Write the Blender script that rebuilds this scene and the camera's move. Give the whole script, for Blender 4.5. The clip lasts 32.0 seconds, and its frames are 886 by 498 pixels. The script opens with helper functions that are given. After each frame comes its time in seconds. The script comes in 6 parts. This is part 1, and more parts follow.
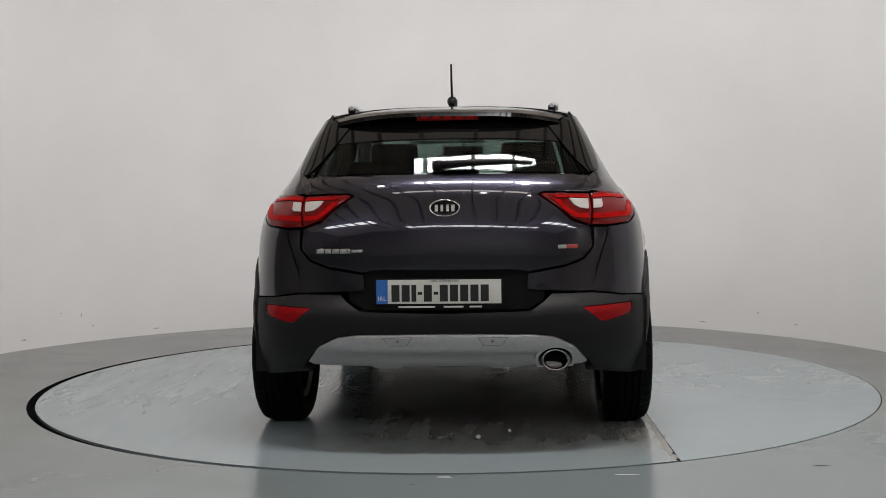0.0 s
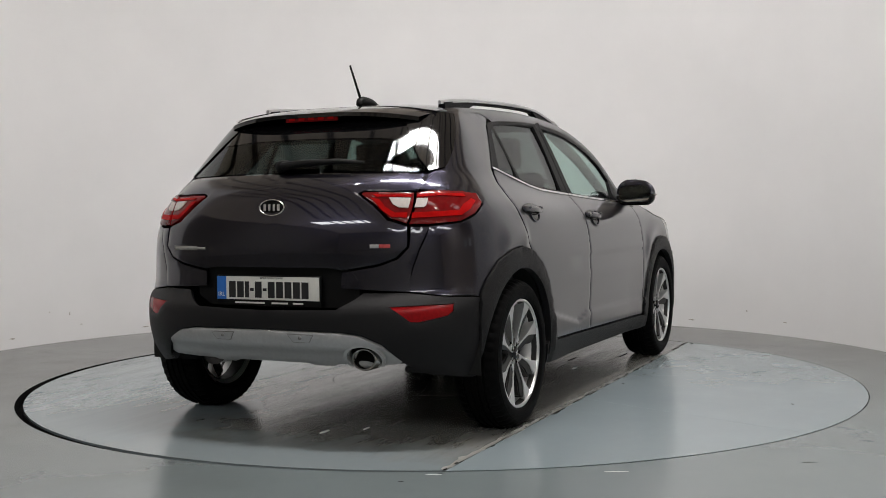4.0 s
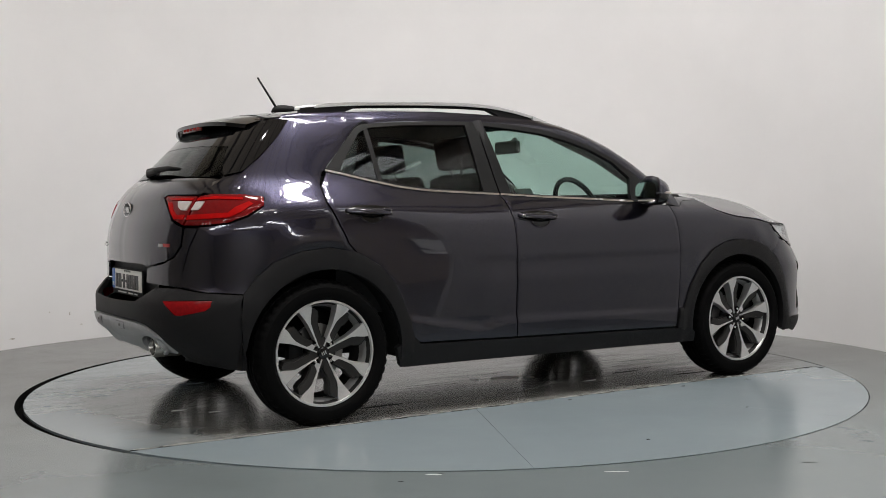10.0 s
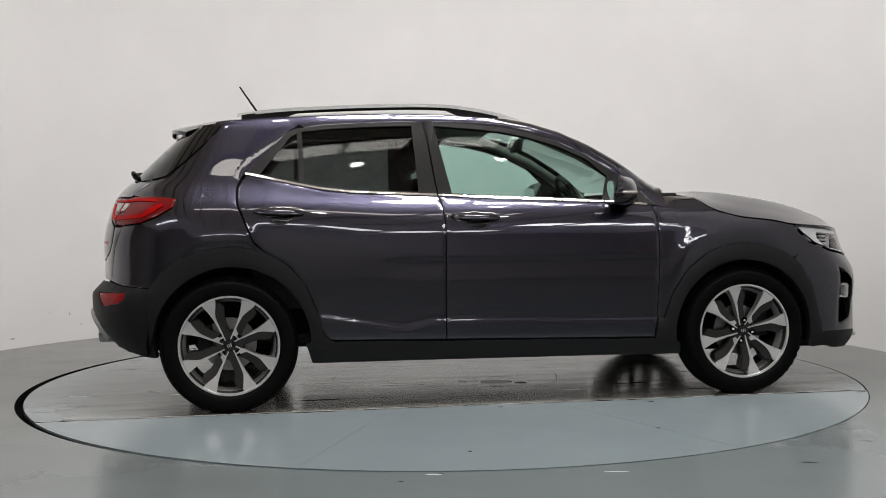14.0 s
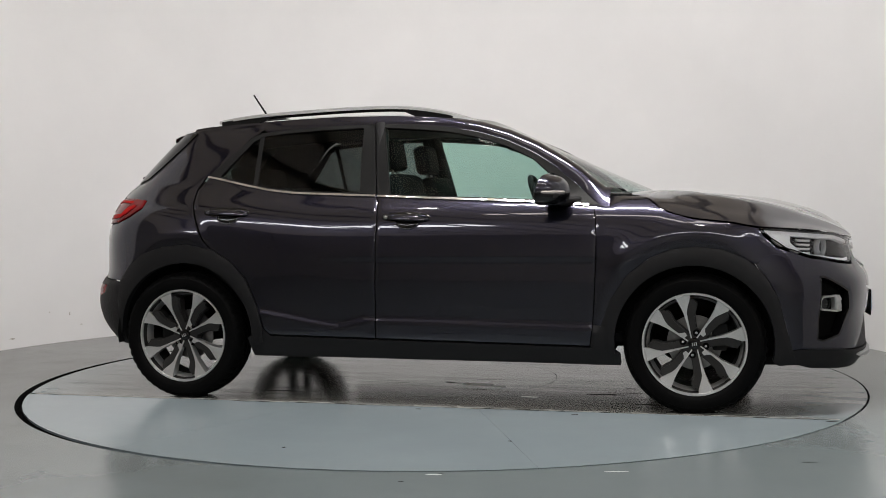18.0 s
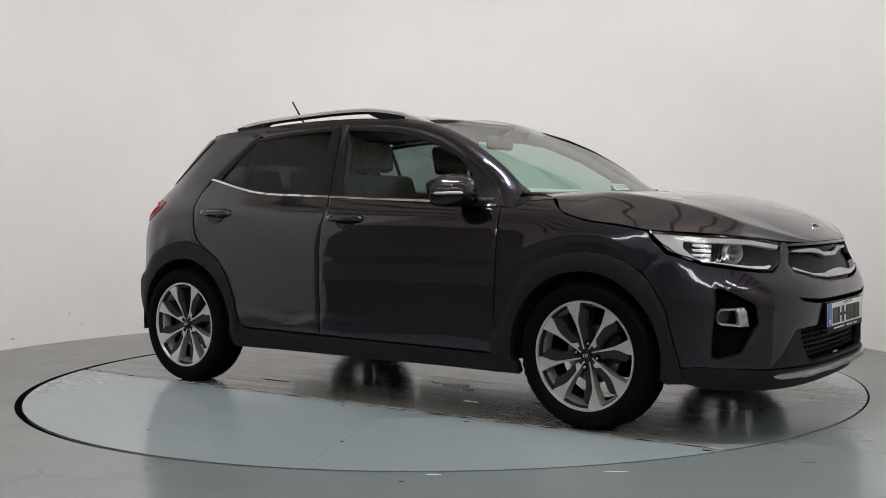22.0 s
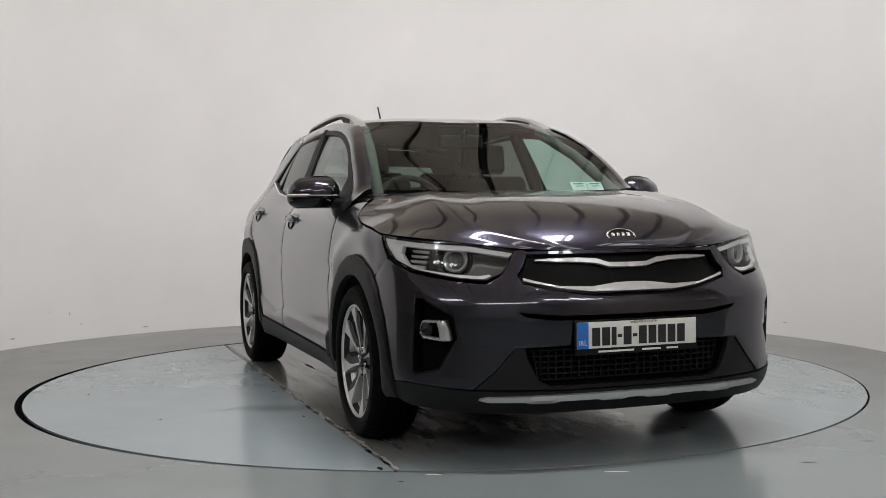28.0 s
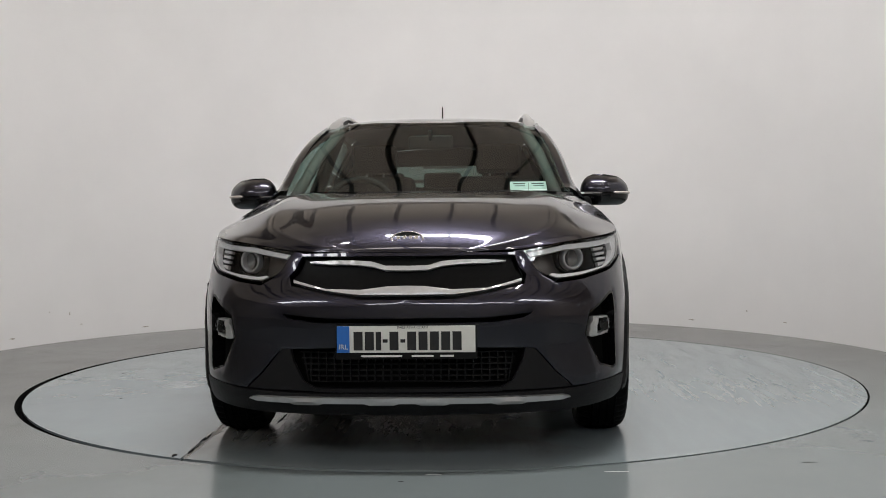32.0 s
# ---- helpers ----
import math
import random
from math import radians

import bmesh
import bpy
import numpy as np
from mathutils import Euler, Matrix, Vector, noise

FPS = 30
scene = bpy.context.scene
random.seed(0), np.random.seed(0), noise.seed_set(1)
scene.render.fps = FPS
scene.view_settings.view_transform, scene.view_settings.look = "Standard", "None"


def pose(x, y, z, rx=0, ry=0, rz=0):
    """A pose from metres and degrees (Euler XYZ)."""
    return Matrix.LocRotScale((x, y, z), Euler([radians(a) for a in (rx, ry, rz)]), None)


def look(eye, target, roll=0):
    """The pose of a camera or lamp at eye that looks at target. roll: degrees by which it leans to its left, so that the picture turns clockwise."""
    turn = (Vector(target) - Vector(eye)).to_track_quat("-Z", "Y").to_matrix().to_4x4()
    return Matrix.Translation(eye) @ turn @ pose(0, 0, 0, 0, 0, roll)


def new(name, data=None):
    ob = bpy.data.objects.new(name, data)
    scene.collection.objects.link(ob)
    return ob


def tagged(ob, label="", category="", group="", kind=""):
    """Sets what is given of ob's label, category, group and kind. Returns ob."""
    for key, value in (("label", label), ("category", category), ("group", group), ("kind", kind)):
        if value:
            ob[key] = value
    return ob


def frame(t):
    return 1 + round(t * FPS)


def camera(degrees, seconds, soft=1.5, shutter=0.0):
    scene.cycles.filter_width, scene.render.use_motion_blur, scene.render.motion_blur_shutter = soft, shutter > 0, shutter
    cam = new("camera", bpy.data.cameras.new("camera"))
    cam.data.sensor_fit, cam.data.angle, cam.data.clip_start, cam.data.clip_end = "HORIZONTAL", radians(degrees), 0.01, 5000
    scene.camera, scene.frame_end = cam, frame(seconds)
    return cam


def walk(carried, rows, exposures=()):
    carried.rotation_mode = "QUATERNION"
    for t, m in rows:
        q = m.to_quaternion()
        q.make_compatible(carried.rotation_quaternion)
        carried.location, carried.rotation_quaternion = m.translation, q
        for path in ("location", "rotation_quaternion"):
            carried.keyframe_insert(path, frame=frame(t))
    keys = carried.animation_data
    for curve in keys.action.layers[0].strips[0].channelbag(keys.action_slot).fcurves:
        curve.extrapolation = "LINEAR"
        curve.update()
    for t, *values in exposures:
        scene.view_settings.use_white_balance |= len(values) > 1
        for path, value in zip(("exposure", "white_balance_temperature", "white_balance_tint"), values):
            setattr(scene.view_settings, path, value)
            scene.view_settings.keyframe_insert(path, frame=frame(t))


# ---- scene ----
# ---- camera: it stands on the hall floor and swings a little in the first second and a half ----
TILT, ROLL, FOV = 2.04, -0.66, 44.06
cam = camera(FOV, 32.0, soft=0.85)


def cam_pose(yaw, tilt, dx=0.0, dz=0.0):
    eye = Vector((dx, -6.244, 0.955 + dz))
    a, b = radians(yaw), radians(tilt)
    way = Vector((math.sin(a) * math.cos(b), math.cos(a) * math.cos(b), -math.sin(b)))
    return look(eye, eye + way, ROLL)


CAM_ROWS = [(t, cam_pose(-0.03 - 0.53 * k, TILT - 0.055 * k, -0.0023 * k, 0.006 * k))
            for t, k in ((0, 1.0), (0.4, 0.733), (0.8, 0.466), (1.2, 0.2), (1.5, 0.03), (1.7, 0.0), (2.0, 0.0), (32, 0.0))]
walk(cam, CAM_ROWS, [(0, 0.12), (6, 0.24), (12, 0.30), (20, 0.33), (26, 0.26), (31, 0.25), (32, 0.17)])

# ---- light: daylight from roof windows of the hall, and small lamps ----
world = bpy.data.worlds.new("world")
scene.world = world
world.use_nodes = True
sky = world.node_tree.nodes.new("ShaderNodeTexSky")
sky.sky_type, sky.sun_disc = "NISHITA", False
sky.sun_elevation, sky.sun_rotation = radians(35), radians(200)
world.node_tree.links.new(sky.outputs[0], world.node_tree.nodes["Background"].inputs[0])
world.node_tree.nodes["Background"].inputs[1].default_value = 0.12
sun = bpy.data.lights.new("sun", "SUN")
sun.energy, sun.angle, sun.color = 3.6, radians(0.5), (1.0, 0.95, 0.88)
new("sun", sun).matrix_world = look((0, 0, 30), (8, 20, 0))
scene.view_settings.exposure = 0.14


def area_lamp(name, m, sx, sy, watts, colour):
    d = bpy.data.lights.new(name, "AREA")
    d.shape, d.size, d.size_y, d.energy, d.color = "RECTANGLE", sx, sy, watts, colour
    ob = new(name, d)
    ob.matrix_world = m
    return ob


HALL_TOP = 6.2
DAY = (0.965, 0.985, 1.0)
BLUISH = (0.90, 0.95, 1.0)
# the last two are added, with no known window, to brighten walls the car reflects
SKYLIGHTS = ((0.2, -4.1, 4.2, 0.42, 34, (1.0, 0.93, 0.86)), (6.3, 0.1, 1.8, 1.0, 28, BLUISH), (4.5, -2.9, 1.6, 0.8, 14, DAY), (0.7, -1.45, 3.2, 0.42, 375, (1.0, 0.972, 0.945)),
             (1.0, -13.0, 8.0, 1.2, 330, DAY), (-6.5, -9.0, 5.0, 1.2, 260, DAY), (6.2, -9.5, 4.0, 1.2, 240, DAY))
for sx, sy, lx, ly, watts, col in SKYLIGHTS:
    area_lamp("skylight_lamp", look((sx, sy, HALL_TOP - 0.03), (sx, sy, 0)), lx, ly, watts, col)


# ---- materials ----
def mat(name):
    m = bpy.data.materials.new(name)
    m.use_nodes = True
    return m, m.node_tree, m.node_tree.nodes["Principled BSDF"]


def noise_to(nt, scale, detail=4.0, rough=0.6, coord="Object"):
    tc = nt.nodes.new("ShaderNodeTexCoord")
    n = nt.nodes.new("ShaderNodeTexNoise")
    n.inputs["Scale"].default_value, n.inputs["Detail"].default_value, n.inputs["Roughness"].default_value = scale, detail, rough
    nt.links.new(tc.outputs[coord], n.inputs["Vector"])
    return n.outputs["Fac"]


def ramp(nt, fac, stops):
    r = nt.nodes.new("ShaderNodeValToRGB")
    while len(r.color_ramp.elements) < len(stops):
        r.color_ramp.elements.new(0.5)
    for e, (p, c) in zip(r.color_ramp.elements, stops):
        e.position, e.color = p, (*c, 1) if len(c) == 3 else c
    nt.links.new(fac, r.inputs[0])
    return r.outputs[0]


def bump(nt, b, fac, strength, distance):
    n = nt.nodes.new("ShaderNodeBump")
    n.inputs["Strength"].default_value, n.inputs["Distance"].default_value = strength, distance
    nt.links.new(fac, n.inputs["Height"])
    nt.links.new(n.outputs[0], b.inputs["Normal"])


def simple(name, base, rough=0.5, metal=0.0, coat=0.0, grain=0.0, scale=60.0, vary=0.12, spec=0.5):
    m, nt, b = mat(name)
    lo = tuple(c * (1 - vary) for c in base)
    hi = tuple(min(1, c * (1 + vary)) for c in base)
    nt.links.new(ramp(nt, noise_to(nt, scale), ((0.3, lo), (0.7, hi))), b.inputs["Base Color"])
    b.inputs["Roughness"].default_value, b.inputs["Metallic"].default_value = rough, metal
    b.inputs["Coat Weight"].default_value, b.inputs["Coat Roughness"].default_value = coat, 0.03
    b.inputs["Specular IOR Level"].default_value = spec
    if grain:
        bump(nt, b, noise_to(nt, scale * 8, 2.0), grain, 0.002)
    return m


def glass_mat(name, tint, rough=0.0, gloss=1.0):
    m, nt, b = mat(name)
    out = nt.nodes["Material Output"]
    nt.nodes.remove(b)
    t = nt.nodes.new("ShaderNodeBsdfTransparent")
    t.inputs[0].default_value = (*tint, 1)
    g = nt.nodes.new("ShaderNodeBsdfGlossy")
    g.inputs["Roughness"].default_value = rough
    f = nt.nodes.new("ShaderNodeLayerWeight")
    f.inputs[0].default_value = 0.5
    pw = nt.nodes.new("ShaderNodeMath")
    pw.operation = "POWER"
    pw.inputs[1].default_value = 5.0
    nt.links.new(f.outputs["Facing"], pw.inputs[0])
    ad = nt.nodes.new("ShaderNodeMath")
    ad.operation = "MULTIPLY_ADD"
    ad.inputs[1].default_value, ad.inputs[2].default_value = 0.95, 0.04 * gloss
    nt.links.new(pw.outputs[0], ad.inputs[0])
    mx = nt.nodes.new("ShaderNodeMixShader")
    nt.links.new(ad.outputs[0], mx.inputs[0])
    nt.links.new(t.outputs[0], mx.inputs[1])
    nt.links.new(g.outputs[0], mx.inputs[2])
    nt.links.new(mx.outputs[0], out.inputs[0])
    return m


def paint_mat():
    m, nt, b = mat("graphite_paint")
    nt.links.new(ramp(nt, noise_to(nt, 900, 1.0), ((0.32, (0.0079, 0.0076, 0.0124)), (0.7, (0.0258, 0.0250, 0.0415)))), b.inputs["Base Color"])
    b.inputs["Metallic"].default_value, b.inputs["Roughness"].default_value = 1.0, 0.28
    b.inputs["Coat Weight"].default_value, b.inputs["Coat Roughness"].default_value = 1.0, 0.015
    b.inputs["Coat IOR"].default_value = 1.54
    return m


def wall_mat():
    m, nt, b = mat("white_wall_paint")
    nt.links.new(ramp(nt, noise_to(nt, 0.6, 5.0), ((0.3, (0.745, 0.742, 0.752)), (0.7, (0.82, 0.815, 0.824)))), b.inputs["Base Color"])
    b.inputs["Roughness"].default_value = 0.7
    bump(nt, b, noise_to(nt, 14, 4.0), 0.12, 0.004)
    return m


def floor_mat(name, a, c, stain, band=None, far_tone=None):
    """Worn floor paint: two tones, cloudy stains and fine grime."""
    m, nt, b = mat(name)
    base = ramp(nt, noise_to(nt, 0.9, 5.0, 0.6), ((0.25, a), (0.75, c)))
    grime = ramp(nt, noise_to(nt, 4.5, 8.0, 0.72), ((0.58, (0, 0, 0)), (0.9, (0.30, 0.30, 0.30))))
    mx = nt.nodes.new("ShaderNodeMix")
    mx.data_type = "RGBA"
    nt.links.new(grime, mx.inputs["Factor"])
    nt.links.new(base, mx.inputs["A"])
    mx.inputs["B"].default_value = (*stain, 1)
    col = mx.outputs["Result"]
    if band:
        # scrubbed streaks along the driving direction, and clean paint beyond the worn middle
        tc = nt.nodes.new("ShaderNodeTexCoord")
        mp = nt.nodes.new("ShaderNodeMapping")
        mp.inputs["Scale"].default_value = (band[0] * 1.3, band[1] * 2, 1)
        nt.links.new(tc.outputs["Object"], mp.inputs["Vector"])
        ns = nt.nodes.new("ShaderNodeTexNoise")
        ns.inputs["Scale"].default_value, ns.inputs["Detail"].default_value, ns.inputs["Roughness"].default_value = 1.0, 7.0, 0.7
        nt.links.new(mp.outputs[0], ns.inputs["Vector"])
        m2 = nt.nodes.new("ShaderNodeMix")
        m2.data_type = "RGBA"
        nt.links.new(ramp(nt, ns.outputs["Fac"], ((0.42, (0, 0, 0)), (0.70, (0.85, 0.85, 0.85)))), m2.inputs["Factor"])
        nt.links.new(col, m2.inputs["A"])
        m2.inputs["B"].default_value = (0.075, 0.071, 0.064, 1)
        sp = nt.nodes.new("ShaderNodeSeparateXYZ")
        nt.links.new(tc.outputs["Object"], sp.inputs[0])
        wob = nt.nodes.new("ShaderNodeMath")
        wob.operation = "MULTIPLY_ADD"
        nt.links.new(noise_to(nt, 2.5, 5.0), wob.inputs[0])
        wob.inputs[1].default_value = 0.9
        nt.links.new(sp.outputs["Y"], wob.inputs[2])
        m3 = nt.nodes.new("ShaderNodeMix")
        m3.data_type = "RGBA"
        # the two ends of the strip keep their paint as well
        ends = nt.nodes.new("ShaderNodeMath")
        ends.operation = "ABSOLUTE"
        nt.links.new(sp.outputs["X"], ends.inputs[0])
        far = nt.nodes.new("ShaderNodeMath")
        far.operation = "MULTIPLY_ADD"
        nt.links.new(noise_to(nt, 3.5, 6.0, 0.65), far.inputs[0])
        far.inputs[1].default_value = 0.8
        nt.links.new(ends.outputs[0], far.inputs[2])
        half_ = nt.nodes.new("ShaderNodeMath")
        half_.operation = "MULTIPLY"
        nt.links.new(far.outputs[0], half_.inputs[0])
        half_.inputs[1].default_value = 0.4
        most = nt.nodes.new("ShaderNodeMath")
        most.operation = "MAXIMUM"
        nt.links.new(ramp(nt, wob.outputs[0], ((0.75, (0, 0, 0)), (0.98, (1, 1, 1)))), most.inputs[0])
        nt.links.new(ramp(nt, half_.outputs[0], ((0.80, (0, 0, 0)), (0.96, (0.85, 0.85, 0.85)))), most.inputs[1])
        nt.links.new(most.outputs[0], m3.inputs["Factor"])
        nt.links.new(m2.outputs["Result"], m3.inputs["A"])
        m3.inputs["B"].default_value = (0.180, 0.212, 0.226, 1)
        col = m3.outputs["Result"]
    if far_tone:
        # lighter paint tone in front of the disc, darker and greyer towards the wall
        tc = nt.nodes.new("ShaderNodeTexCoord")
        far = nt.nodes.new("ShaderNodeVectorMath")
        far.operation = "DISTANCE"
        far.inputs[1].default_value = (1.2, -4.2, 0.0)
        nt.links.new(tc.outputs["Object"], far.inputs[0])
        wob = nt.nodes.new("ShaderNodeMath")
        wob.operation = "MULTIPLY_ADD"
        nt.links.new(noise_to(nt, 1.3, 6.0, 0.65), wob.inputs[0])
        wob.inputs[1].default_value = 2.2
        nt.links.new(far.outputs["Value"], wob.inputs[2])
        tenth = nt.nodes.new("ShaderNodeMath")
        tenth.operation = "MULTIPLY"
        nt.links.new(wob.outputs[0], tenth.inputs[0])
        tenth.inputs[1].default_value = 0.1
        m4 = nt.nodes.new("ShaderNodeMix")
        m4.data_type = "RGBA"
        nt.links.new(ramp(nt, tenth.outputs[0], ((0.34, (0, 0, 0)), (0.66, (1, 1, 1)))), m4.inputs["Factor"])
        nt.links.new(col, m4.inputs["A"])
        m4.inputs["B"].default_value = (*far_tone, 1)
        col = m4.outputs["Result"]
    b.inputs["Specular IOR Level"].default_value = 0.5
    nt.links.new(col, b.inputs["Base Color"])
    lo, hi = (0.11, 0.27) if band else (0.15, 0.25)
    gloss_fac = ns.outputs["Fac"] if band else noise_to(nt, 2.2, 6.0, 0.7)
    nt.links.new(ramp(nt, gloss_fac, ((0.3, (lo, lo, lo)), (0.75, (hi, hi, hi)))), b.inputs["Roughness"])
    bump(nt, b, noise_to(nt, 12 if band else 40, 4.0), 0.03 if band else 0.05, 0.002)
    return m


PAINT = paint_mat()
WALL = wall_mat()
FLOOR = floor_mat("grey_green_floor_paint", (0.125, 0.147, 0.153), (0.145, 0.168, 0.174), (0.105, 0.118, 0.120), far_tone=(0.082, 0.085, 0.080))
DISC = floor_mat("blue_grey_floor_paint", (0.176, 0.211, 0.228), (0.204, 0.240, 0.256), (0.160, 0.182, 0.188))
BLACK = simple("black_plastic", (0.0055, 0.0055, 0.0058), 0.5, spec=0.16, grain=0.25, scale=90)
CLAD = simple("grained_dark_plastic", (0.0078, 0.0076, 0.0084), 0.5, spec=0.2, grain=0.4, scale=120)
GLOSSBLACK = simple("gloss_black", (0.003, 0.003, 0.0034), 0.05, vary=0.05, spec=0.4)
RUBBER = simple("tyre_rubber", (0.0020, 0.0020, 0.0021), 0.65, spec=0.06, grain=0.3, scale=70)
CHROME = simple("chrome", (0.72, 0.72, 0.72), 0.12, 1.0, vary=0.03)
SATIN = simple("satin_silver", (0.50, 0.50, 0.51), 0.30, 0.7, grain=0.05, vary=0.05)
SKID = simple("silver_grey_plastic", (0.36, 0.365, 0.37), 0.42, 0.35, vary=0.06)
ALLOY = simple("machined_alloy", (0.60, 0.60, 0.60), 0.30, 0.7, vary=0.06, scale=200)
ALLOYDARK = simple("grey_wheel_paint", (0.024, 0.023, 0.0225), 0.45, 0.3, coat=0.0, spec=0.3)
STEEL = simple("brake_steel", (0.22, 0.215, 0.21), 0.4, 0.9)
DARKMETAL = simple("dark_underbody", (0.009, 0.009, 0.009), 0.7, spec=0.15)
GAP = simple("black_gap", (0.003, 0.003, 0.003), 0.9, spec=0.05)
MESH = simple("grille_black", (0.0045, 0.0045, 0.0047), 0.35, spec=0.08, vary=0.2)
BEZEL = simple("lamp_bezel_grey", (0.115, 0.110, 0.108), 0.25, 0.7)
GLASS = glass_mat("clear_green_glass", (0.80, 0.90, 0.87), gloss=0.5)
PRIVACY = glass_mat("dark_privacy_glass", (0.46, 0.485, 0.48), gloss=0.55)
REARGLASS = glass_mat("tinted_rear_glass", (0.40, 0.45, 0.435), gloss=0.45)
SCREEN = glass_mat("windscreen_glass", (0.64, 0.78, 0.74), gloss=1.25)
LENS = glass_mat("clear_lens", (0.96, 0.965, 0.97), gloss=0.6)
REFLECT = simple("red_reflector", (0.24, 0.004, 0.006), 0.2, spec=0.15, vary=0.2, scale=60)
RED = simple("red_lens", (0.30, 0.004, 0.004), 0.22, spec=0.03, vary=0.15, scale=30)
REDDARK = simple("deep_red_lens", (0.120, 0.002, 0.003), 0.08, spec=0.3, vary=0.1)
WHITELENS = simple("frosted_white_lens", (0.42, 0.38, 0.36), 0.35, vary=0.08)
PLATEWHITE = simple("plate_white", (0.70, 0.70, 0.66), 0.4, vary=0.03)
PLATEBLUE = simple("plate_blue", (0.02, 0.14, 0.50), 0.4, vary=0.05)
INK = simple("plate_black_ink", (0.012, 0.012, 0.013), 0.45)
CLOTH = simple("black_cloth", (0.010, 0.010, 0.011), 0.9, spec=0.1, scale=20)
DASH = simple("soft_dash_plastic", (0.010, 0.010, 0.011), 0.65, spec=0.2, scale=20)
LINING = simple("grey_headlining", (0.11, 0.106, 0.10), 0.9)
GUIDE = simple("bright_light_guide", (0.66, 0.66, 0.67), 0.3, 0.0, vary=0.04)
PAPER = simple("pale_paper", (0.72, 0.78, 0.76), 0.6)
MIRRORGLASS = simple("mirror_glass", (0.55, 0.56, 0.58), 0.02, 1.0, vary=0.01)
REDINK = simple("red_badge", (0.38, 0.05, 0.05), 0.35)
METAL = simple("painted_steel", (0.30, 0.30, 0.30), 0.5, 0.3)
FOGTRIM = simple("dull_silver_trim", (0.52, 0.52, 0.52), 0.28, 0.7)
CONCRETE = simple("hall_cladding", (0.44, 0.42, 0.40), 0.8, scale=3)


def roof_mat():
    """Thin translucent roof sheet: daylight glows through it."""
    m, nt, b = mat("tan_roof_sheet")
    out = nt.nodes["Material Output"]
    col = ramp(nt, noise_to(nt, 0.7, 4.0), ((0.3, (0.47, 0.40, 0.32)), (0.7, (0.56, 0.48, 0.385))))
    nt.links.new(col, b.inputs["Base Color"])
    b.inputs["Roughness"].default_value = 0.8
    tr = nt.nodes.new("ShaderNodeBsdfTranslucent")
    nt.links.new(col, tr.inputs["Color"])
    mx = nt.nodes.new("ShaderNodeMixShader")
    mx.inputs[0].default_value = 0.45
    nt.links.new(b.outputs[0], mx.inputs[1])
    nt.links.new(tr.outputs[0], mx.inputs[2])
    nt.links.new(mx.outputs[0], out.inputs[0])
    return m


ROOFING = roof_mat()
TAN = simple("pale_tan_cladding", (0.60, 0.53, 0.47), 0.8, scale=2)
EXHAUST = simple("exhaust_chrome", (0.36, 0.355, 0.34), 0.22, 1.0)
TRUSS = simple("dark_roof_steel", (0.17, 0.15, 0.13), 0.6, 0.2)
SKYPANE = simple("milky_roof_sheet", (0.75, 0.77, 0.80), 0.5, vary=0.05, scale=2)


# ---- mesh helpers ----
def mesh_of(name, verts, faces, material, smooth=True, sharp_deg=None):
    me = bpy.data.meshes.new(name)
    me.from_pydata([tuple(v) for v in verts], [], faces)
    me.materials.append(material)
    if smooth:
        me.shade_smooth()
        if sharp_deg:
            me.set_sharp_from_angle(angle=radians(sharp_deg))
    return me


def part(name, data, material, parent, label=""):
    """One mesh object under a thing or a part; data is a bmesh or a mesh."""
    if isinstance(data, bmesh.types.BMesh):
        me = bpy.data.meshes.new(name)
        data.normal_update()
        data.to_mesh(me)
        data.free()
        me.materials.append(material)
        me.shade_smooth()
        me.set_sharp_from_angle(angle=radians(35))
    else:
        me = data
    ob = new(name, me)
    ob.parent = parent
    if label:
        ob["label"] = label
    return ob


def thing(name, label, category, group="", kind=""):
    return tagged(new(name), label, category, group, kind)


def box_bm(sx, sy, sz, bevel=0.0, at=(0, 0, 0), segments=2):
    bm = bmesh.new()
    bmesh.ops.create_cube(bm, size=1.0, matrix=Matrix.Translation(at) @ Matrix.Diagonal((sx, sy, sz, 1)))
    if bevel:
        bmesh.ops.bevel(bm, geom=bm.edges[:], offset=bevel, segments=segments, affect="EDGES", profile=0.6)
    return bm


def revolve(profile, n):
    """A closed ring of revolution: profile of (radius, along) pairs about the y axis."""
    verts, faces = [], []
    k = len(profile)
    for i in range(n):
        a = 2 * math.pi * i / n
        for r, h in profile:
            verts.append((r * math.cos(a), h, r * math.sin(a)))
    for i in range(n):
        j = (i + 1) % n
        for q in range(k - 1):
            faces.append((i * k + q, i * k + q + 1, j * k + q + 1, j * k + q))
    return verts, faces


def tube(points, radius, n=8, closed=False):
    """A round bar along points; radius may be a list."""
    pts = [Vector(p) for p in points]
    verts, faces = [], []
    up = Vector((0.123, 0.31, 0.94)).normalized()
    for i, p in enumerate(pts):
        d = (pts[min(i + 1, len(pts) - 1)] - pts[max(i - 1, 0)])
        if closed:
            d = pts[(i + 1) % len(pts)] - pts[i - 1]
        d.normalize()
        a = d.cross(up).normalized()
        b = a.cross(d)
        r = radius[i] if isinstance(radius, (list, tuple)) else radius
        verts += [p + (a * math.cos(2 * math.pi * k / n) + b * math.sin(2 * math.pi * k / n)) * r for k in range(n)]
    m = len(pts)
    for i in range(m if closed else m - 1):
        j = (i + 1) % m
        faces += [(i * n + k, i * n + (k + 1) % n, j * n + (k + 1) % n, j * n + k) for k in range(n)]
    if not closed:
        faces += [tuple(range(n))[::-1], tuple(range((m - 1) * n, m * n))]
    return verts, faces


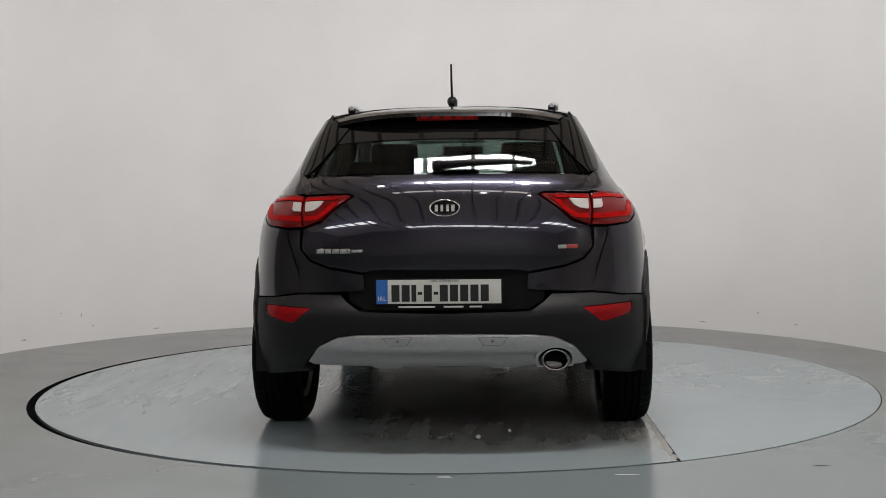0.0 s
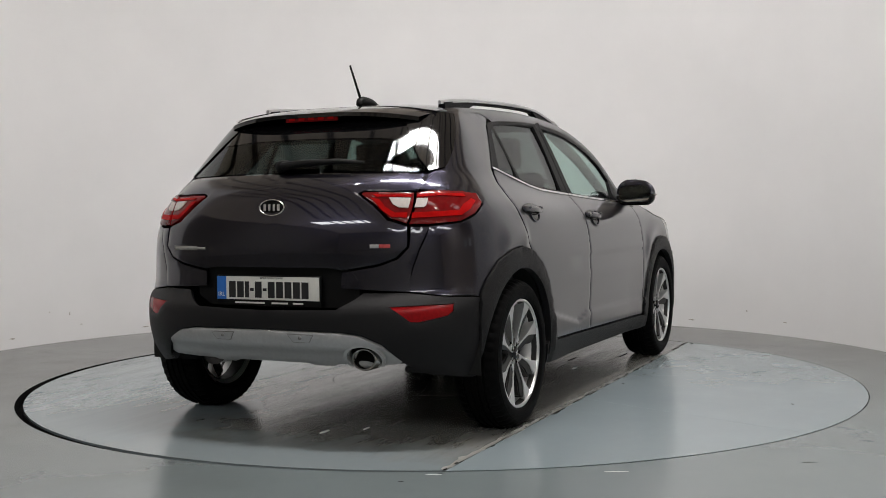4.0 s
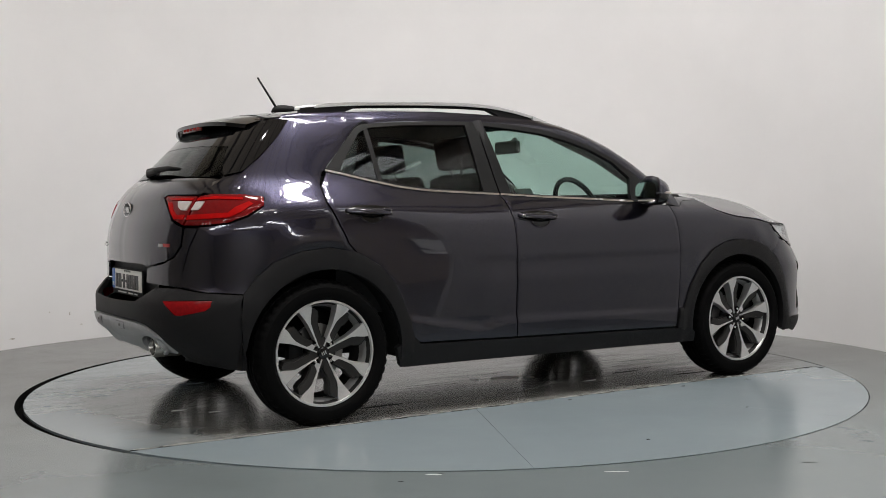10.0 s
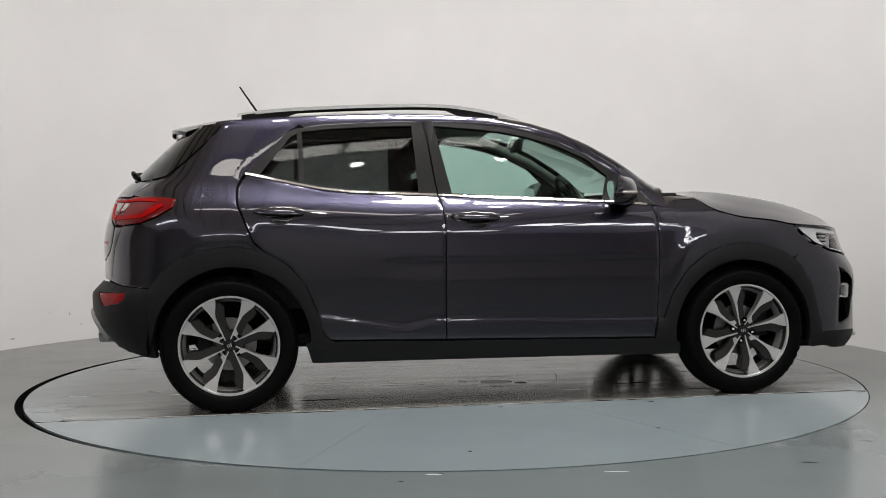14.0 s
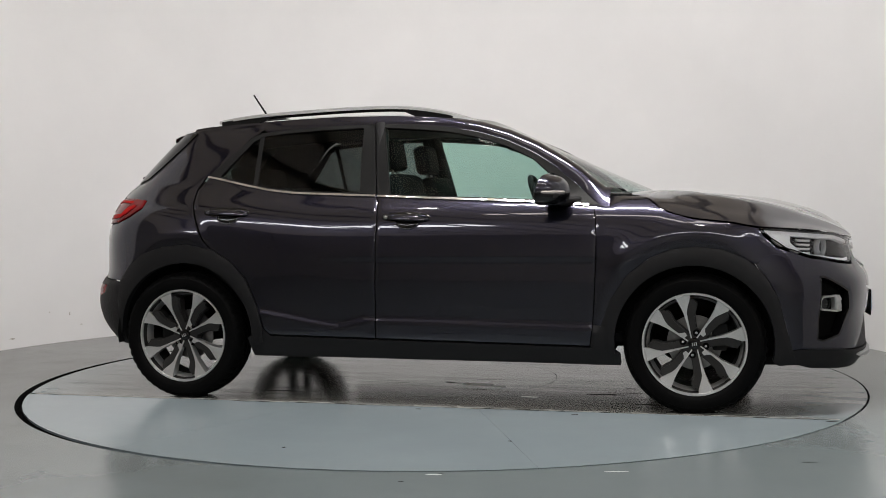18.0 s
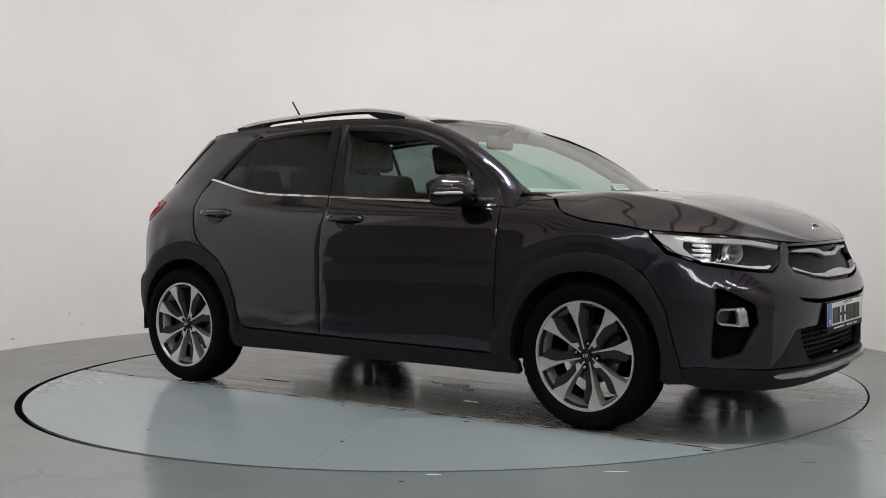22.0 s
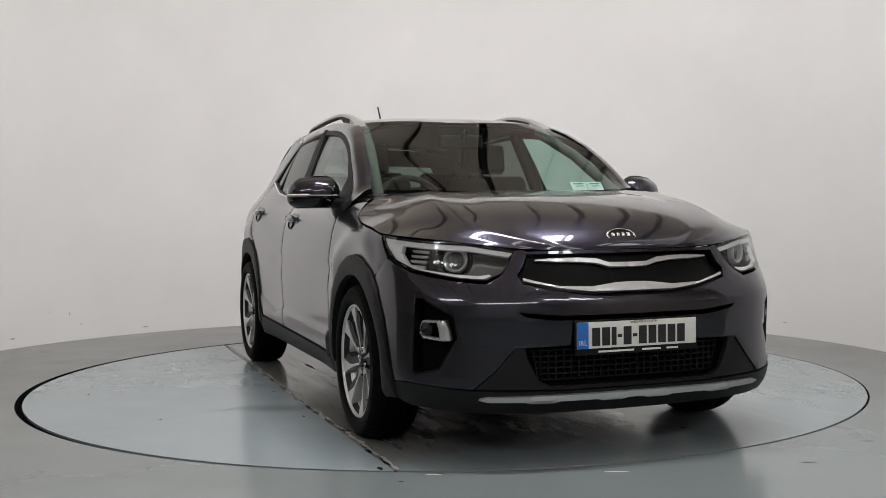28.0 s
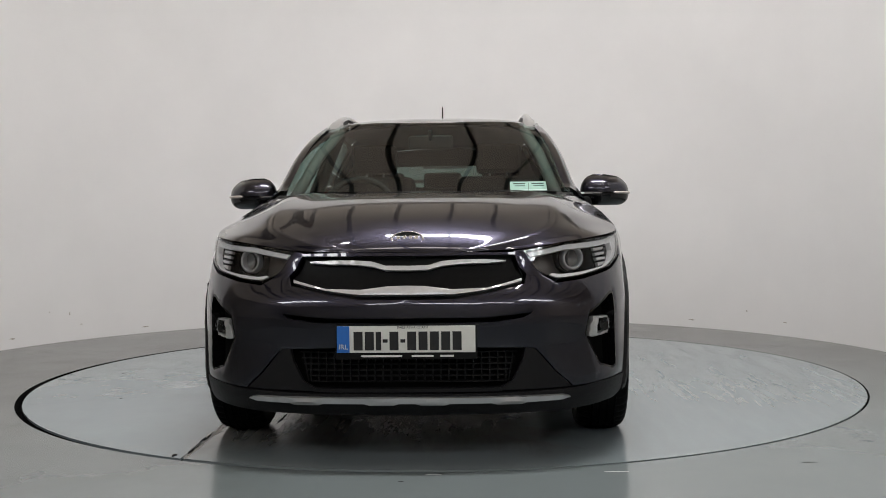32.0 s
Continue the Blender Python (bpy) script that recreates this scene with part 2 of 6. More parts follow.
def spline(pts, n):
    """Catmull-Rom through pts, n steps to a span."""
    p = [np.array(q, float) for q in pts]
    p = [2 * p[0] - p[1]] + p + [2 * p[-1] - p[-2]]
    out = []
    for i in range(1, len(p) - 2):
        for k in range(n):
            t = k / n
            out.append(0.5 * (2 * p[i] + (p[i + 1] - p[i - 1]) * t + (2 * p[i - 1] - 5 * p[i] + 4 * p[i + 1] - p[i + 2]) * t * t
                              + (3 * p[i] - p[i - 1] - 3 * p[i + 1] + p[i + 2]) * t ** 3))
    out.append(p[-2])
    return out


def inside(poly, pts):
    """Which of pts lie inside the polygon."""
    poly, pts = np.asarray(poly), np.asarray(pts)
    x, y = pts[:, 0], pts[:, 1]
    hit = np.zeros(len(pts), bool)
    for (x1, y1), (x2, y2) in zip(poly, np.roll(poly, -1, 0)):
        if y1 != y2:
            c = ((y1 > y) != (y2 > y)) & (x < (x2 - x1) * (y - y1) / (y2 - y1) + x1)
            hit ^= c
    return hit


def dense(poly, step):
    out = []
    for a, b in zip(poly, list(poly[1:]) + [poly[0]]):
        a, b = np.array(a, float), np.array(b, float)
        n = max(1, int(np.ceil(np.linalg.norm(b - a) / step)))
        out += [a + (b - a) * k / n for k in range(n)]
    return np.array(out)


def inset(poly, d):
    """The polygon moved inwards by d."""
    p = np.array(poly, float)
    area = 0.5 * np.sum(p[:, 0] * np.roll(p[:, 1], -1) - np.roll(p[:, 0], -1) * p[:, 1])
    e = np.roll(p, -1, 0) - p
    e /= np.linalg.norm(e, axis=1)[:, None] + 1e-12
    nrm = np.stack([-e[:, 1], e[:, 0]], 1) * (1 if area > 0 else -1)
    b = nrm + np.roll(nrm, 1, 0)
    b /= np.maximum((b * nrm).sum(1), 0.35)[:, None]
    return p + b * d


def panel_mesh(name, poly, fn, material, step=0.03, thick=0.01, holes=(), off=0.0, gap=0.0, join=False, mirror=False, lip=0.0):
    """A curved panel with thickness: the polygon, less its holes, laid on the surface fn(u, v)."""
    orig = np.array(poly, float)
    poly = inset(orig, gap) if gap else orig.copy()
    if join:
        poly[np.abs(orig[:, 0] - MID) < 1e-6, 0] = MID
    rings = [dense(poly, step * 0.7)] + [dense(h, step * 0.7)[::-1] for h in holes]
    pts, edges = [], []
    for r in rings:
        k = len(pts)
        pts += [tuple(q) for q in r]
        edges += [(k + i, k + (i + 1) % len(r)) for i in range(len(r))]
    nb = len(pts)
    lo, hi = rings[0].min(0), rings[0].max(0)
    gx, gy = np.meshgrid(np.arange(lo[0] + step / 2, hi[0], step), np.arange(lo[1] + step / 2, hi[1], step))
    g = np.stack([gx.ravel(), gy.ravel()], 1)
    ok = inside(rings[0], g)
    for h in rings[1:]:
        ok &= ~inside(h, g)
    g = g[ok]
    if len(g):
        b = np.array(pts)
        near = np.array([np.min(np.sum((b - q) ** 2, 1)) for q in g])
        g = g[near > (0.45 * step) ** 2]
    pts += [tuple(q) for q in g]
    from mathutils.geometry import delaunay_2d_cdt
    v2, _, f2, _, _, _ = delaunay_2d_cdt([Vector(q) for q in pts], edges, [], 0, 1e-6)
    v2 = np.array([tuple(v) for v in v2])
    cen = np.array([v2[list(f)].mean(0) for f in f2])
    ok = inside(rings[0], cen)
    for h in rings[1:]:
        ok &= ~inside(h, cen)
    f2 = [tuple(f) for f, k in zip(f2, ok) if k]
    e = 1e-3
    P = np.array([fn(u, v) for u, v in v2])
    du = np.array([fn(u + e, v) for u, v in v2]) - np.array([fn(u - e, v) for u, v in v2])
    dv = np.array([fn(u, v + e) for u, v in v2]) - np.array([fn(u, v - e) for u, v in v2])
    N = np.cross(du, dv)
    N /= np.linalg.norm(N, axis=1)[:, None] + 1e-12
    # outward: away from the car's middle line
    ref = P - np.array([0.15, 0.0, 0.75]) * np.array([1, 1, 1])
    ref[:, 0] *= 0.5
    s = 1.0 if np.sum(N * ref) > 0 else -1.0
    N *= s
    if s < 0:
        f2 = [f[::-1] for f in f2]
    count = {}
    for f in f2:
        for a, b in zip(f, f[1:] + f[:1]):
            count[(a, b)] = 1
    border = [(a, b) for (a, b) in count if (b, a) not in count]
    top = P + N * off
    if lip:
        for i in {i for ab in border for i in ab}:
            top[i] -= N[i] * lip
    n = len(P)
    verts = np.concatenate([top, P + N * (off - thick)])
    faces = list(f2) + [tuple(i + n for i in f[::-1]) for f in f2]
    rim = []
    for a, b in border:
        if join and abs(P[a][1]) < 1e-3 and abs(P[b][1]) < 1e-3:
            continue
        rim.append((b, a, a + n, b + n))
    faces += rim
    if mirror:
        verts = verts * np.array([1, -1, 1])
        faces = [f[::-1] for f in faces]
    if join:
        k = len(verts)
        verts = np.concatenate([verts, verts * np.array([1, -1, 1])])
        faces += [tuple(i + k for i in f[::-1]) for f in faces]
    bm = bmesh.new()
    bv = [bm.verts.new(v) for v in verts]
    for f in faces:
        if len(set(f)) > 2:
            bm.faces.new([bv[i] for i in f])
    if join:
        bmesh.ops.remove_doubles(bm, verts=[v for v in bm.verts if abs(v.co.y) < 2e-3], dist=2e-4)
    me = bpy.data.meshes.new(name)
    bm.to_mesh(me)
    bm.free()
    me.materials.append(material)
    me.shade_smooth()
    me.set_sharp_from_angle(angle=radians(50))
    return me


def panel(name, poly, fn, material, parent, label="", both=False, **kw):
    ob = part(name, panel_mesh(name, poly, fn, material, **kw), material, parent, label)
    if both:
        part(name, panel_mesh(name, poly, fn, material, mirror=True, **kw), material, parent, label)
    return ob


def flip(me):
    """A mirror image of a mesh over the car's middle plane."""
    bm = bmesh.new()
    bm.from_mesh(me)
    for v in bm.verts:
        v.co.y = -v.co.y
    bmesh.ops.reverse_faces(bm, faces=bm.faces[:])
    out = bpy.data.meshes.new(me.name)
    bm.to_mesh(out)
    bm.free()
    for m in me.materials:
        out.materials.append(m)
    return out


def pair(name, me, material, parent, label=""):
    part(name, me, material, parent, label)
    part(name, flip(me), material, parent, label)


# ---- the studio ----
WALL_C, WALL_R = (-0.23, 0.16), 3.17
DISC_R, PIT_R, PIT_X = 2.264, 2.284, -0.017


def studio():
    ground = bmesh.new()
    # floor with a round pit for the turning disc
    n = 160
    ring_in, ring_out = [], []
    for i in range(n):
        a = 2 * math.pi * i / n
        c, s = math.cos(a), math.sin(a)
        k = 12.0 / max(abs(c), abs(s))
        ring_in.append(ground.verts.new((PIT_X + PIT_R * c, PIT_R * s, 0)))
        ring_out.append(ground.verts.new((k * c, -4 + k * s, 0)))
    low = [ground.verts.new((v.co.x, v.co.y, -0.06)) for v in ring_in]
    for i in range(n):
        j = (i + 1) % n
        ground.faces.new((ring_in[i], ring_out[i], ring_out[j], ring_in[j]))
        ground.faces.new((ring_in[j], low[j], low[i], ring_in[i]))
    ground.faces.new(low)
    bmesh.ops.recalc_face_normals(ground, faces=ground.faces[:])
    me = bpy.data.meshes.new("floor")
    ground.to_mesh(me)
    ground.free()
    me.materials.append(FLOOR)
    for p in me.polygons:
        p.use_smooth = False
        p.material_index = 1 if p.center.z < -0.01 else 0
    me.materials.append(GAP)
    tagged(new("floor", me), "worn grey-green painted concrete studio floor", "floor", kind="structure")
    # curved back wall, open towards the camera
    verts, faces = [], []
    n, h, th = 120, 3.4, 0.12
    for i in range(n + 1):
        a = radians(-44) + radians(248) * i / n
        c, s = math.cos(a), math.sin(a)
        for r, z in ((WALL_R, 0), (WALL_R, h), (WALL_R + th, h), (WALL_R + th, 0)):
            verts.append((WALL_C[0] + r * c, WALL_C[1] + r * s, z))
    for i in range(n):
        for k in range(4):
            faces.append((i * 4 + k, (i + 1) * 4 + k, (i + 1) * 4 + (k + 1) % 4, i * 4 + (k + 1) % 4))
    faces += [(0, 1, 2, 3), (n * 4 + 3, n * 4 + 2, n * 4 + 1, n * 4)]
    me = mesh_of("wall_curved", verts, faces, WALL, sharp_deg=40)
    tagged(new("wall_curved", me), "curved white painted studio wall with scuffs", "wall", kind="structure")


def hall():
    for name, s, at in (("wall_south", (24.2, 0.2, HALL_TOP), (0, -16.0, HALL_TOP / 2)), ("wall_north", (24.2, 0.2, HALL_TOP), (0, 8.0, HALL_TOP / 2)),
                        ("wall_west", (0.2, 24.2, HALL_TOP), (-12.0, -4, HALL_TOP / 2)), ("wall_east", (0.2, 24.2, HALL_TOP), (9.0, -4, HALL_TOP / 2))):
        me = bpy.data.meshes.new(name)
        bm = box_bm(*s)
        bm.to_mesh(me)
        bm.free()
        me.materials.append(TAN if name == "wall_east" else CONCRETE)
        ob = new(name, me)
        ob.location = at
        tagged(ob, "pale tan clad hall wall" if name == "wall_east" else "plain brownish-grey clad hall wall", "wall", kind="structure")
    # thin corrugated sheet
    xs = np.linspace(-12.1, 12.1, 243)
    verts = [(x, y, 0.03 * math.sin(2 * math.pi * x / 0.4)) for x in xs for y in (-12.1, 12.1)]
    faces = [(2 * i, 2 * i + 1, 2 * i + 3, 2 * i + 2) for i in range(len(xs) - 1)]
    ob = new("ceiling", mesh_of("ceiling", verts, faces, ROOFING))
    ob.location = (0, -4, HALL_TOP + 0.04)
    tagged(ob, "tan translucent corrugated hall roof", "ceiling", kind="structure")


studio()
hall()


WORN = floor_mat("worn_disc_strip", (0.140, 0.140, 0.132), (0.225, 0.226, 0.216), (0.075, 0.070, 0.062), (1.3, 5.0))
PATCH = simple("bare_pale_patch", (0.62, 0.63, 0.61), 0.3)
BARE = simple("bare_concrete", (0.17, 0.167, 0.155), 0.45, vary=0.3, scale=30)
SCRAPE = simple("rubber_scrape", (0.060, 0.057, 0.051), 0.2, vary=0.4, scale=30)


def turntable():
    """The disc: a steel base with painted plates; seams lie between the plates."""
    n = 180
    verts = [(0, 0, -0.012)]
    for r, z in ((DISC_R, -0.012), (DISC_R, -0.05)):
        for i in range(n):
            a = 2 * math.pi * i / n
            verts.append((r * math.cos(a), r * math.sin(a), z))
    faces = [(0, 1 + i, 1 + (i + 1) % n) for i in range(n)]
    faces += [(1 + i, 1 + n + i, 1 + n + (i + 1) % n, 1 + (i + 1) % n) for i in range(n)]
    base = new("turntable", mesh_of("turntable", verts, faces, GAP, smooth=False))
    tagged(base, "round painted turning floor disc with worn middle strip", "turntable", kind="structure")
    flat = lambda u, v: np.array((u, v, 0.0))
    R = DISC_R

    def chord(y0, a0, a1):
        # the part of a circle segment beyond y0 between two angles
        out = [(R * math.cos(a), R * math.sin(a)) for a in np.linspace(a0, a1, 24)]
        for a in (a1, a0):
            k = y0 / math.sin(a)
            out.append((k * math.cos(a), y0) if k < R else (R * math.cos(a), y0))
        return out
    y0 = -0.945
    edge = math.asin(abs(y0) / R)
    cuts = [math.pi + edge + 1e-3, radians(180 + 67.0), radians(180 + 112.5), 2 * math.pi - edge - 1e-3]
    for sgn in (1,):
        for a0, a1 in zip(cuts, cuts[1:]):
            poly = [(x, y * sgn) for x, y in chord(y0, a0, a1)]
            part("plate", panel_mesh("plate", poly, flat, DISC, step=0.25, thick=-0.01, gap=0.0007), DISC, base)
    ring_ = [(0.64 * math.cos(a), 0.64 * math.sin(a)) for a in np.linspace(0, 2 * math.pi, 60, endpoint=False)]
    part("hub_plate", panel_mesh("hub_plate", ring_, flat, WORN, step=0.25, thick=-0.01, gap=0.003), WORN, base)
    b0 = math.asin((abs(y0) - 0.004) / R)
    strip = [(R * math.cos(a), R * math.sin(a)) for a in np.linspace(-b0, math.pi + b0, 90)]
    part("worn_strip", panel_mesh("worn_strip", strip, flat, WORN, step=0.2, thick=-0.01, gap=0.006, holes=(ring_,)), WORN, base, "worn dark strip under the car")
    # chipped edge of the strip and bare patches
    rng = random.Random(4)
    xs = np.linspace(-2.04, 2.04, 120)
    grit = [(x, -0.9415) for x in xs] + [(x, -0.921 + rng.gauss(0, 0.006)) for x in xs[::-1]]
    part("seam_strip", panel_mesh("seam_strip", grit, lambda u, v: np.array((u, v, 0.0005)), BARE, step=0.3, thick=-0.0006), BARE, base, "gritty bare strip along the seam")
    for k in range(110):
        x = rng.uniform(-2.04, 2.04)
        w, h = rng.uniform(0.010, 0.080), rng.uniform(0.002, 0.008)
        y = -0.944 + rng.gauss(0.003, 0.005)
        blob = [(x + w * math.cos(a) * rng.uniform(0.6, 1.15), y + h * math.sin(a) * rng.uniform(0.4, 1.3)) for a in np.linspace(0, 2 * math.pi, 11, endpoint=False)]
        m = (GAP, WORN, BARE)[k % 3]
        part("paint_chip", panel_mesh("paint_chip", blob, lambda u, v: np.array((u, v, 0.0008 + 0.0002 * (k % 4))), m, step=0.2, thick=-0.0012), m, base)
    # long scrapes in the worn paint
    for k in range(20):
        x, y = rng.uniform(-1.2, 1.5), rng.uniform(-0.90, 0.0)
        w, h = rng.uniform(0.05, 0.20), rng.uniform(0.0015, 0.0045)
        blob = [(x + w * math.cos(a) * rng.uniform(0.6, 1.15), y + h * math.sin(a) * rng.uniform(0.3, 1.4)) for a in np.linspace(0, 2 * math.pi, 15, endpoint=False)]
        m = SCRAPE
        part("scrape", panel_mesh("scrape", blob, lambda u, v: np.array((u, v, 0.0006 + 0.0001 * (k % 5))), m, step=0.2, thick=-0.0008), m, base)
    for cx, cy, w, h, m in ((0.25, -0.235, 0.105, 0.062, PATCH), (0.37, -0.30, 0.045, 0.030, PATCH), (0.075, -0.19, 0.035, 0.016, PATCH), (0.59, -0.585, 0.045, 0.010, PATCH), (-1.61, -0.165, 0.045, 0.014, PATCH), (-1.48, -0.30, 0.03, 0.008, PATCH),
                            (-0.20, -1.938, 0.009, 0.007, GAP), (0.68, -1.65, 0.010, 0.007, GAP), (0.115, -1.012, 0.016, 0.007, GAP), (2.0, -0.985, 0.028, 0.010, GAP), (0.87, -1.02, 0.018, 0.006, GAP), (-0.75, -0.62, 0.12, 0.010, GAP), (0.95, -0.45, 0.10, 0.007, GAP), (1.25, -0.70, 0.14, 0.006, GAP)):
        blob = [(cx + w * math.cos(a) * rng.uniform(0.6, 1.1), cy + h * math.sin(a) * rng.uniform(0.6, 1.1)) for a in np.linspace(0, 2 * math.pi, 14, endpoint=False)]
        part("bare_patch", panel_mesh("bare_patch", blob, lambda u, v: np.array((u, v, 0.0012)), m, step=0.2, thick=-0.0012), m, base, "small bare patch")
    return base


MID = 0.9 * math.pi / 2
table = turntable()


def hall_details():
    """Steel beams below the roof windows and small lamps hung from them."""
    for x in [0.25 + 0.9 * k for k in range(-8, 9)]:
        bm = box_bm(0.06, 22.0, 0.025, 0.004, (0, 0, 0))
        for dz, sx, sz in ((-0.09, 0.012, 0.16), (-0.18, 0.06, 0.025)):
            b2 = box_bm(sx, 22.0, sz, 0.0, (0, 0, dz))
            tmp = bpy.data.meshes.new("beam")
            b2.to_mesh(tmp)
            b2.free()
            bm.from_mesh(tmp)
            bpy.data.meshes.remove(tmp)
        me = bpy.data.meshes.new("roof_beam")
        bm.to_mesh(me)
        bm.free()
        me.materials.append(TRUSS)
        ob = new("roof_beam", me)
        ob.location = (x, -4.0, HALL_TOP - 0.16)
        tagged(ob, "dark painted steel roof beam", "beam", group="beams under the hall roof")
    glow, nt, b = mat("lamp_glow")
    b.inputs["Emission Color"].default_value, b.inputs["Emission Strength"].default_value = (1.0, 0.97, 0.92, 1), 90.0
    for x, y in ((0.55, -4.35), (2.05, -4.35), (-1.6, -1.9), (1.4, -1.9)):
        lamp = thing("hall_lamp", "small bright round hall lamp hung from the roof", "lamp", group="small hall lamps")
        lamp.location = (x, y, 5.45)
        v, f = revolve([(0.001, 0.10), (0.09, 0.10), (0.12, 0.0), (0.112, 0.0), (0.085, 0.09)], 20)
        rot = Matrix.Rotation(radians(90), 4, "X")
        part("lamp_shade", mesh_of("lamp_shade", [rot @ Vector(q) for q in v], f, METAL), METAL, lamp)
        v, f = revolve([(0.001, 0.03), (0.09, 0.03)], 20)
        part("lamp_disc", mesh_of("lamp_disc", [rot @ Vector(q) for q in v], f, glow), glow, lamp)
        v, f = tube([(0, 0, 0.1), (0, 0, 0.79)], 0.012, 6)
        part("lamp_rod", mesh_of("lamp_rod", v, f, METAL), METAL, lamp)


hall_details()


def roof_windows():
    """A steel frame and a milky sheet round each of the roof's daylight lamps; the last two windows are added."""
    for k, (x, y, lx, ly, _, _) in enumerate(SKYLIGHTS):
        ob = new("roof_window_%d" % (k + 1))
        ob.location = (x, y, HALL_TOP - 0.03)
        tagged(ob, "long roof window with a milky sheet and steel frame, two of seven added for light", "roof window", kind="structure")
        for dx, dy, sx, sy in ((0, ly / 2 + 0.04, lx + 0.16, 0.06), (0, -ly / 2 - 0.04, lx + 0.16, 0.06), (lx / 2 + 0.04, 0, 0.06, ly), (-lx / 2 - 0.04, 0, 0.06, ly)):
            part("window_frame", box_bm(sx, sy, 0.05, 0.004, (dx, dy, 0.0)), METAL, ob)
        part("pane", box_bm(lx, ly, 0.006, 0.0, (0, 0, 0.012)), SKYPANE, ob)


roof_windows()


def hall_windows():
    """Glazed doors and windows in the hall's walls, with daylight behind them."""
    day, nt, b = mat("daylight_behind_glass")
    nt.links.new(ramp(nt, noise_to(nt, 1.5, 3.0), ((0.3, (0.75, 0.78, 0.80)), (0.7, (1.0, 0.99, 0.97)))), b.inputs["Emission Color"])
    b.inputs["Emission Strength"].default_value = 0.45
    k = 1
    for wx, y, z, w, h in ((8.86, -5.6, 2.2, 0.7, 0.9), (8.86, -4.3, 2.2, 0.7, 0.9), (8.86, -3.0, 2.2, 0.7, 0.9)):
        s = 1 if wx < 0 else -1
        ob = new("window_%d" % k)
        ob.location = (wx, y, z)
        tagged(ob, "small hall window with grey frame and bright panes", "window", kind="structure")
        for dy, dz, sy, sz in ((0, h / 2, w + 0.12, 0.07), (0, -h / 2, w + 0.12, 0.07), (-w / 2, 0, 0.07, h), (w / 2, 0, 0.07, h), (0, 0, w, 0.04)):
            part("window_frame", box_bm(0.06, sy, sz, 0.006, (0, dy, dz)), METAL, ob)
        for dz in (-h / 4, h / 4):
            part("pane", box_bm(0.01, w, h / 2 - 0.04, 0.0, (-0.02 * s, 0, dz)), day, ob)
        k += 1


hall_windows()


def floor_marks():
    """Small chips and stains in the floor paint in front of the disc."""
    rng = random.Random(9)
    chip = simple("scuffed_floor_paint", (0.30, 0.32, 0.32), 0.5)
    for cx, cy, w, h, m in ((-0.045, -2.322, 0.036, 0.012, chip), (-0.02, -2.312, 0.012, 0.006, GAP), (-0.16, -2.42, 0.012, 0.006, GAP), (1.98, -1.66, 0.018, 0.008, GAP), (1.35, -2.2, 0.04, 0.006, GAP), (-2.62, -0.95, 0.02, 0.008, GAP), (0.62, -2.31, 0.05, 0.010, chip)):
        v = [(cx + w * math.cos(a) * rng.uniform(0.6, 1.1), cy + h * math.sin(a) * rng.uniform(0.6, 1.1), 0.0012) for a in np.linspace(0, 2 * math.pi, 11, endpoint=False)]
        me = mesh_of("floor_mark", v, [tuple(range(11))], m, smooth=False)
        tagged(new("floor_mark", me), "small chip in the floor paint", "floor mark", kind="structure")


floor_marks()


def wall_marks():
    """Small scuffs low on the curved wall."""
    rng = random.Random(3)
    scuff = simple("wall_scuff", (0.42, 0.40, 0.37), 0.7, vary=0.3, scale=40)
    for deg, z, w, h in ((148.1, 0.233, 0.010, 0.004), (144.9, 0.205, 0.007, 0.016), (143.1, 0.118, 0.012, 0.004), (154.3, 0.072, 0.03, 0.006), (37.0, 0.16, 0.012, 0.005), (30.5, 0.10, 0.020, 0.005), (133.0, 0.05, 0.04, 0.006), (46.0, 0.06, 0.035, 0.006)):
        pts = []
        for a in np.linspace(0, 2 * math.pi, 11, endpoint=False):
            b = radians(deg) + w * math.cos(a) * rng.uniform(0.4, 1.2) / WALL_R
            pts.append((WALL_C[0] + (WALL_R - 0.0015) * math.cos(b), WALL_C[1] + (WALL_R - 0.0015) * math.sin(b), z + h * math.sin(a) * rng.uniform(0.4, 1.2)))
        tagged(new("wall_mark", mesh_of("wall_mark", pts, [tuple(range(11))], scuff, smooth=False)), "small grey scuff on the white wall", "wall mark", kind="structure")


wall_marks()


# ---- the car: x forward, y to its left, z up; the origin on the ground between the axles ----
AXLE, HUB_Z = 1.29, 0.322
PROF_Z = (0.10, 0.18, 0.23, 0.29, 0.323, 0.40, 0.50, 0.62, 0.74, 0.84, 0.90, 0.95, 0.99, 1.03, 1.10, 1.20, 1.30, 1.38, 1.42, 1.46, 1.52)
PROF_W = (0.74, 0.79, 0.825, 0.848, 0.853, 0.858, 0.864, 0.870, 0.868, 0.855, 0.840, 0.815, 0.783, 0.747, 0.7195, 0.680, 0.6375, 0.600, 0.577, 0.54, 0.45)
REAR_W = (0.78, 0.83, 0.85, 0.862, 0.866, 0.870, 0.873, 0.873, 0.868, 0.860, 0.852, 0.838, 0.815, 0.782, 0.728, 0.675, 0.622, 0.575, 0.55, 0.51, 0.43)
FRONT_W = (0.79, 0.84, 0.862, 0.872, 0.874, 0.876, 0.877, 0.876, 0.868, 0.852, 0.836, 0.805, 0.755, 0.70, 0.66, 0.62, 0.58, 0.55, 0.53, 0.50, 0.43)
FRONT_Z = (0.16, 0.20, 0.25, 0.30, 0.45, 0.55, 0.62, 0.70, 0.80, 0.86, 0.92, 1.03)
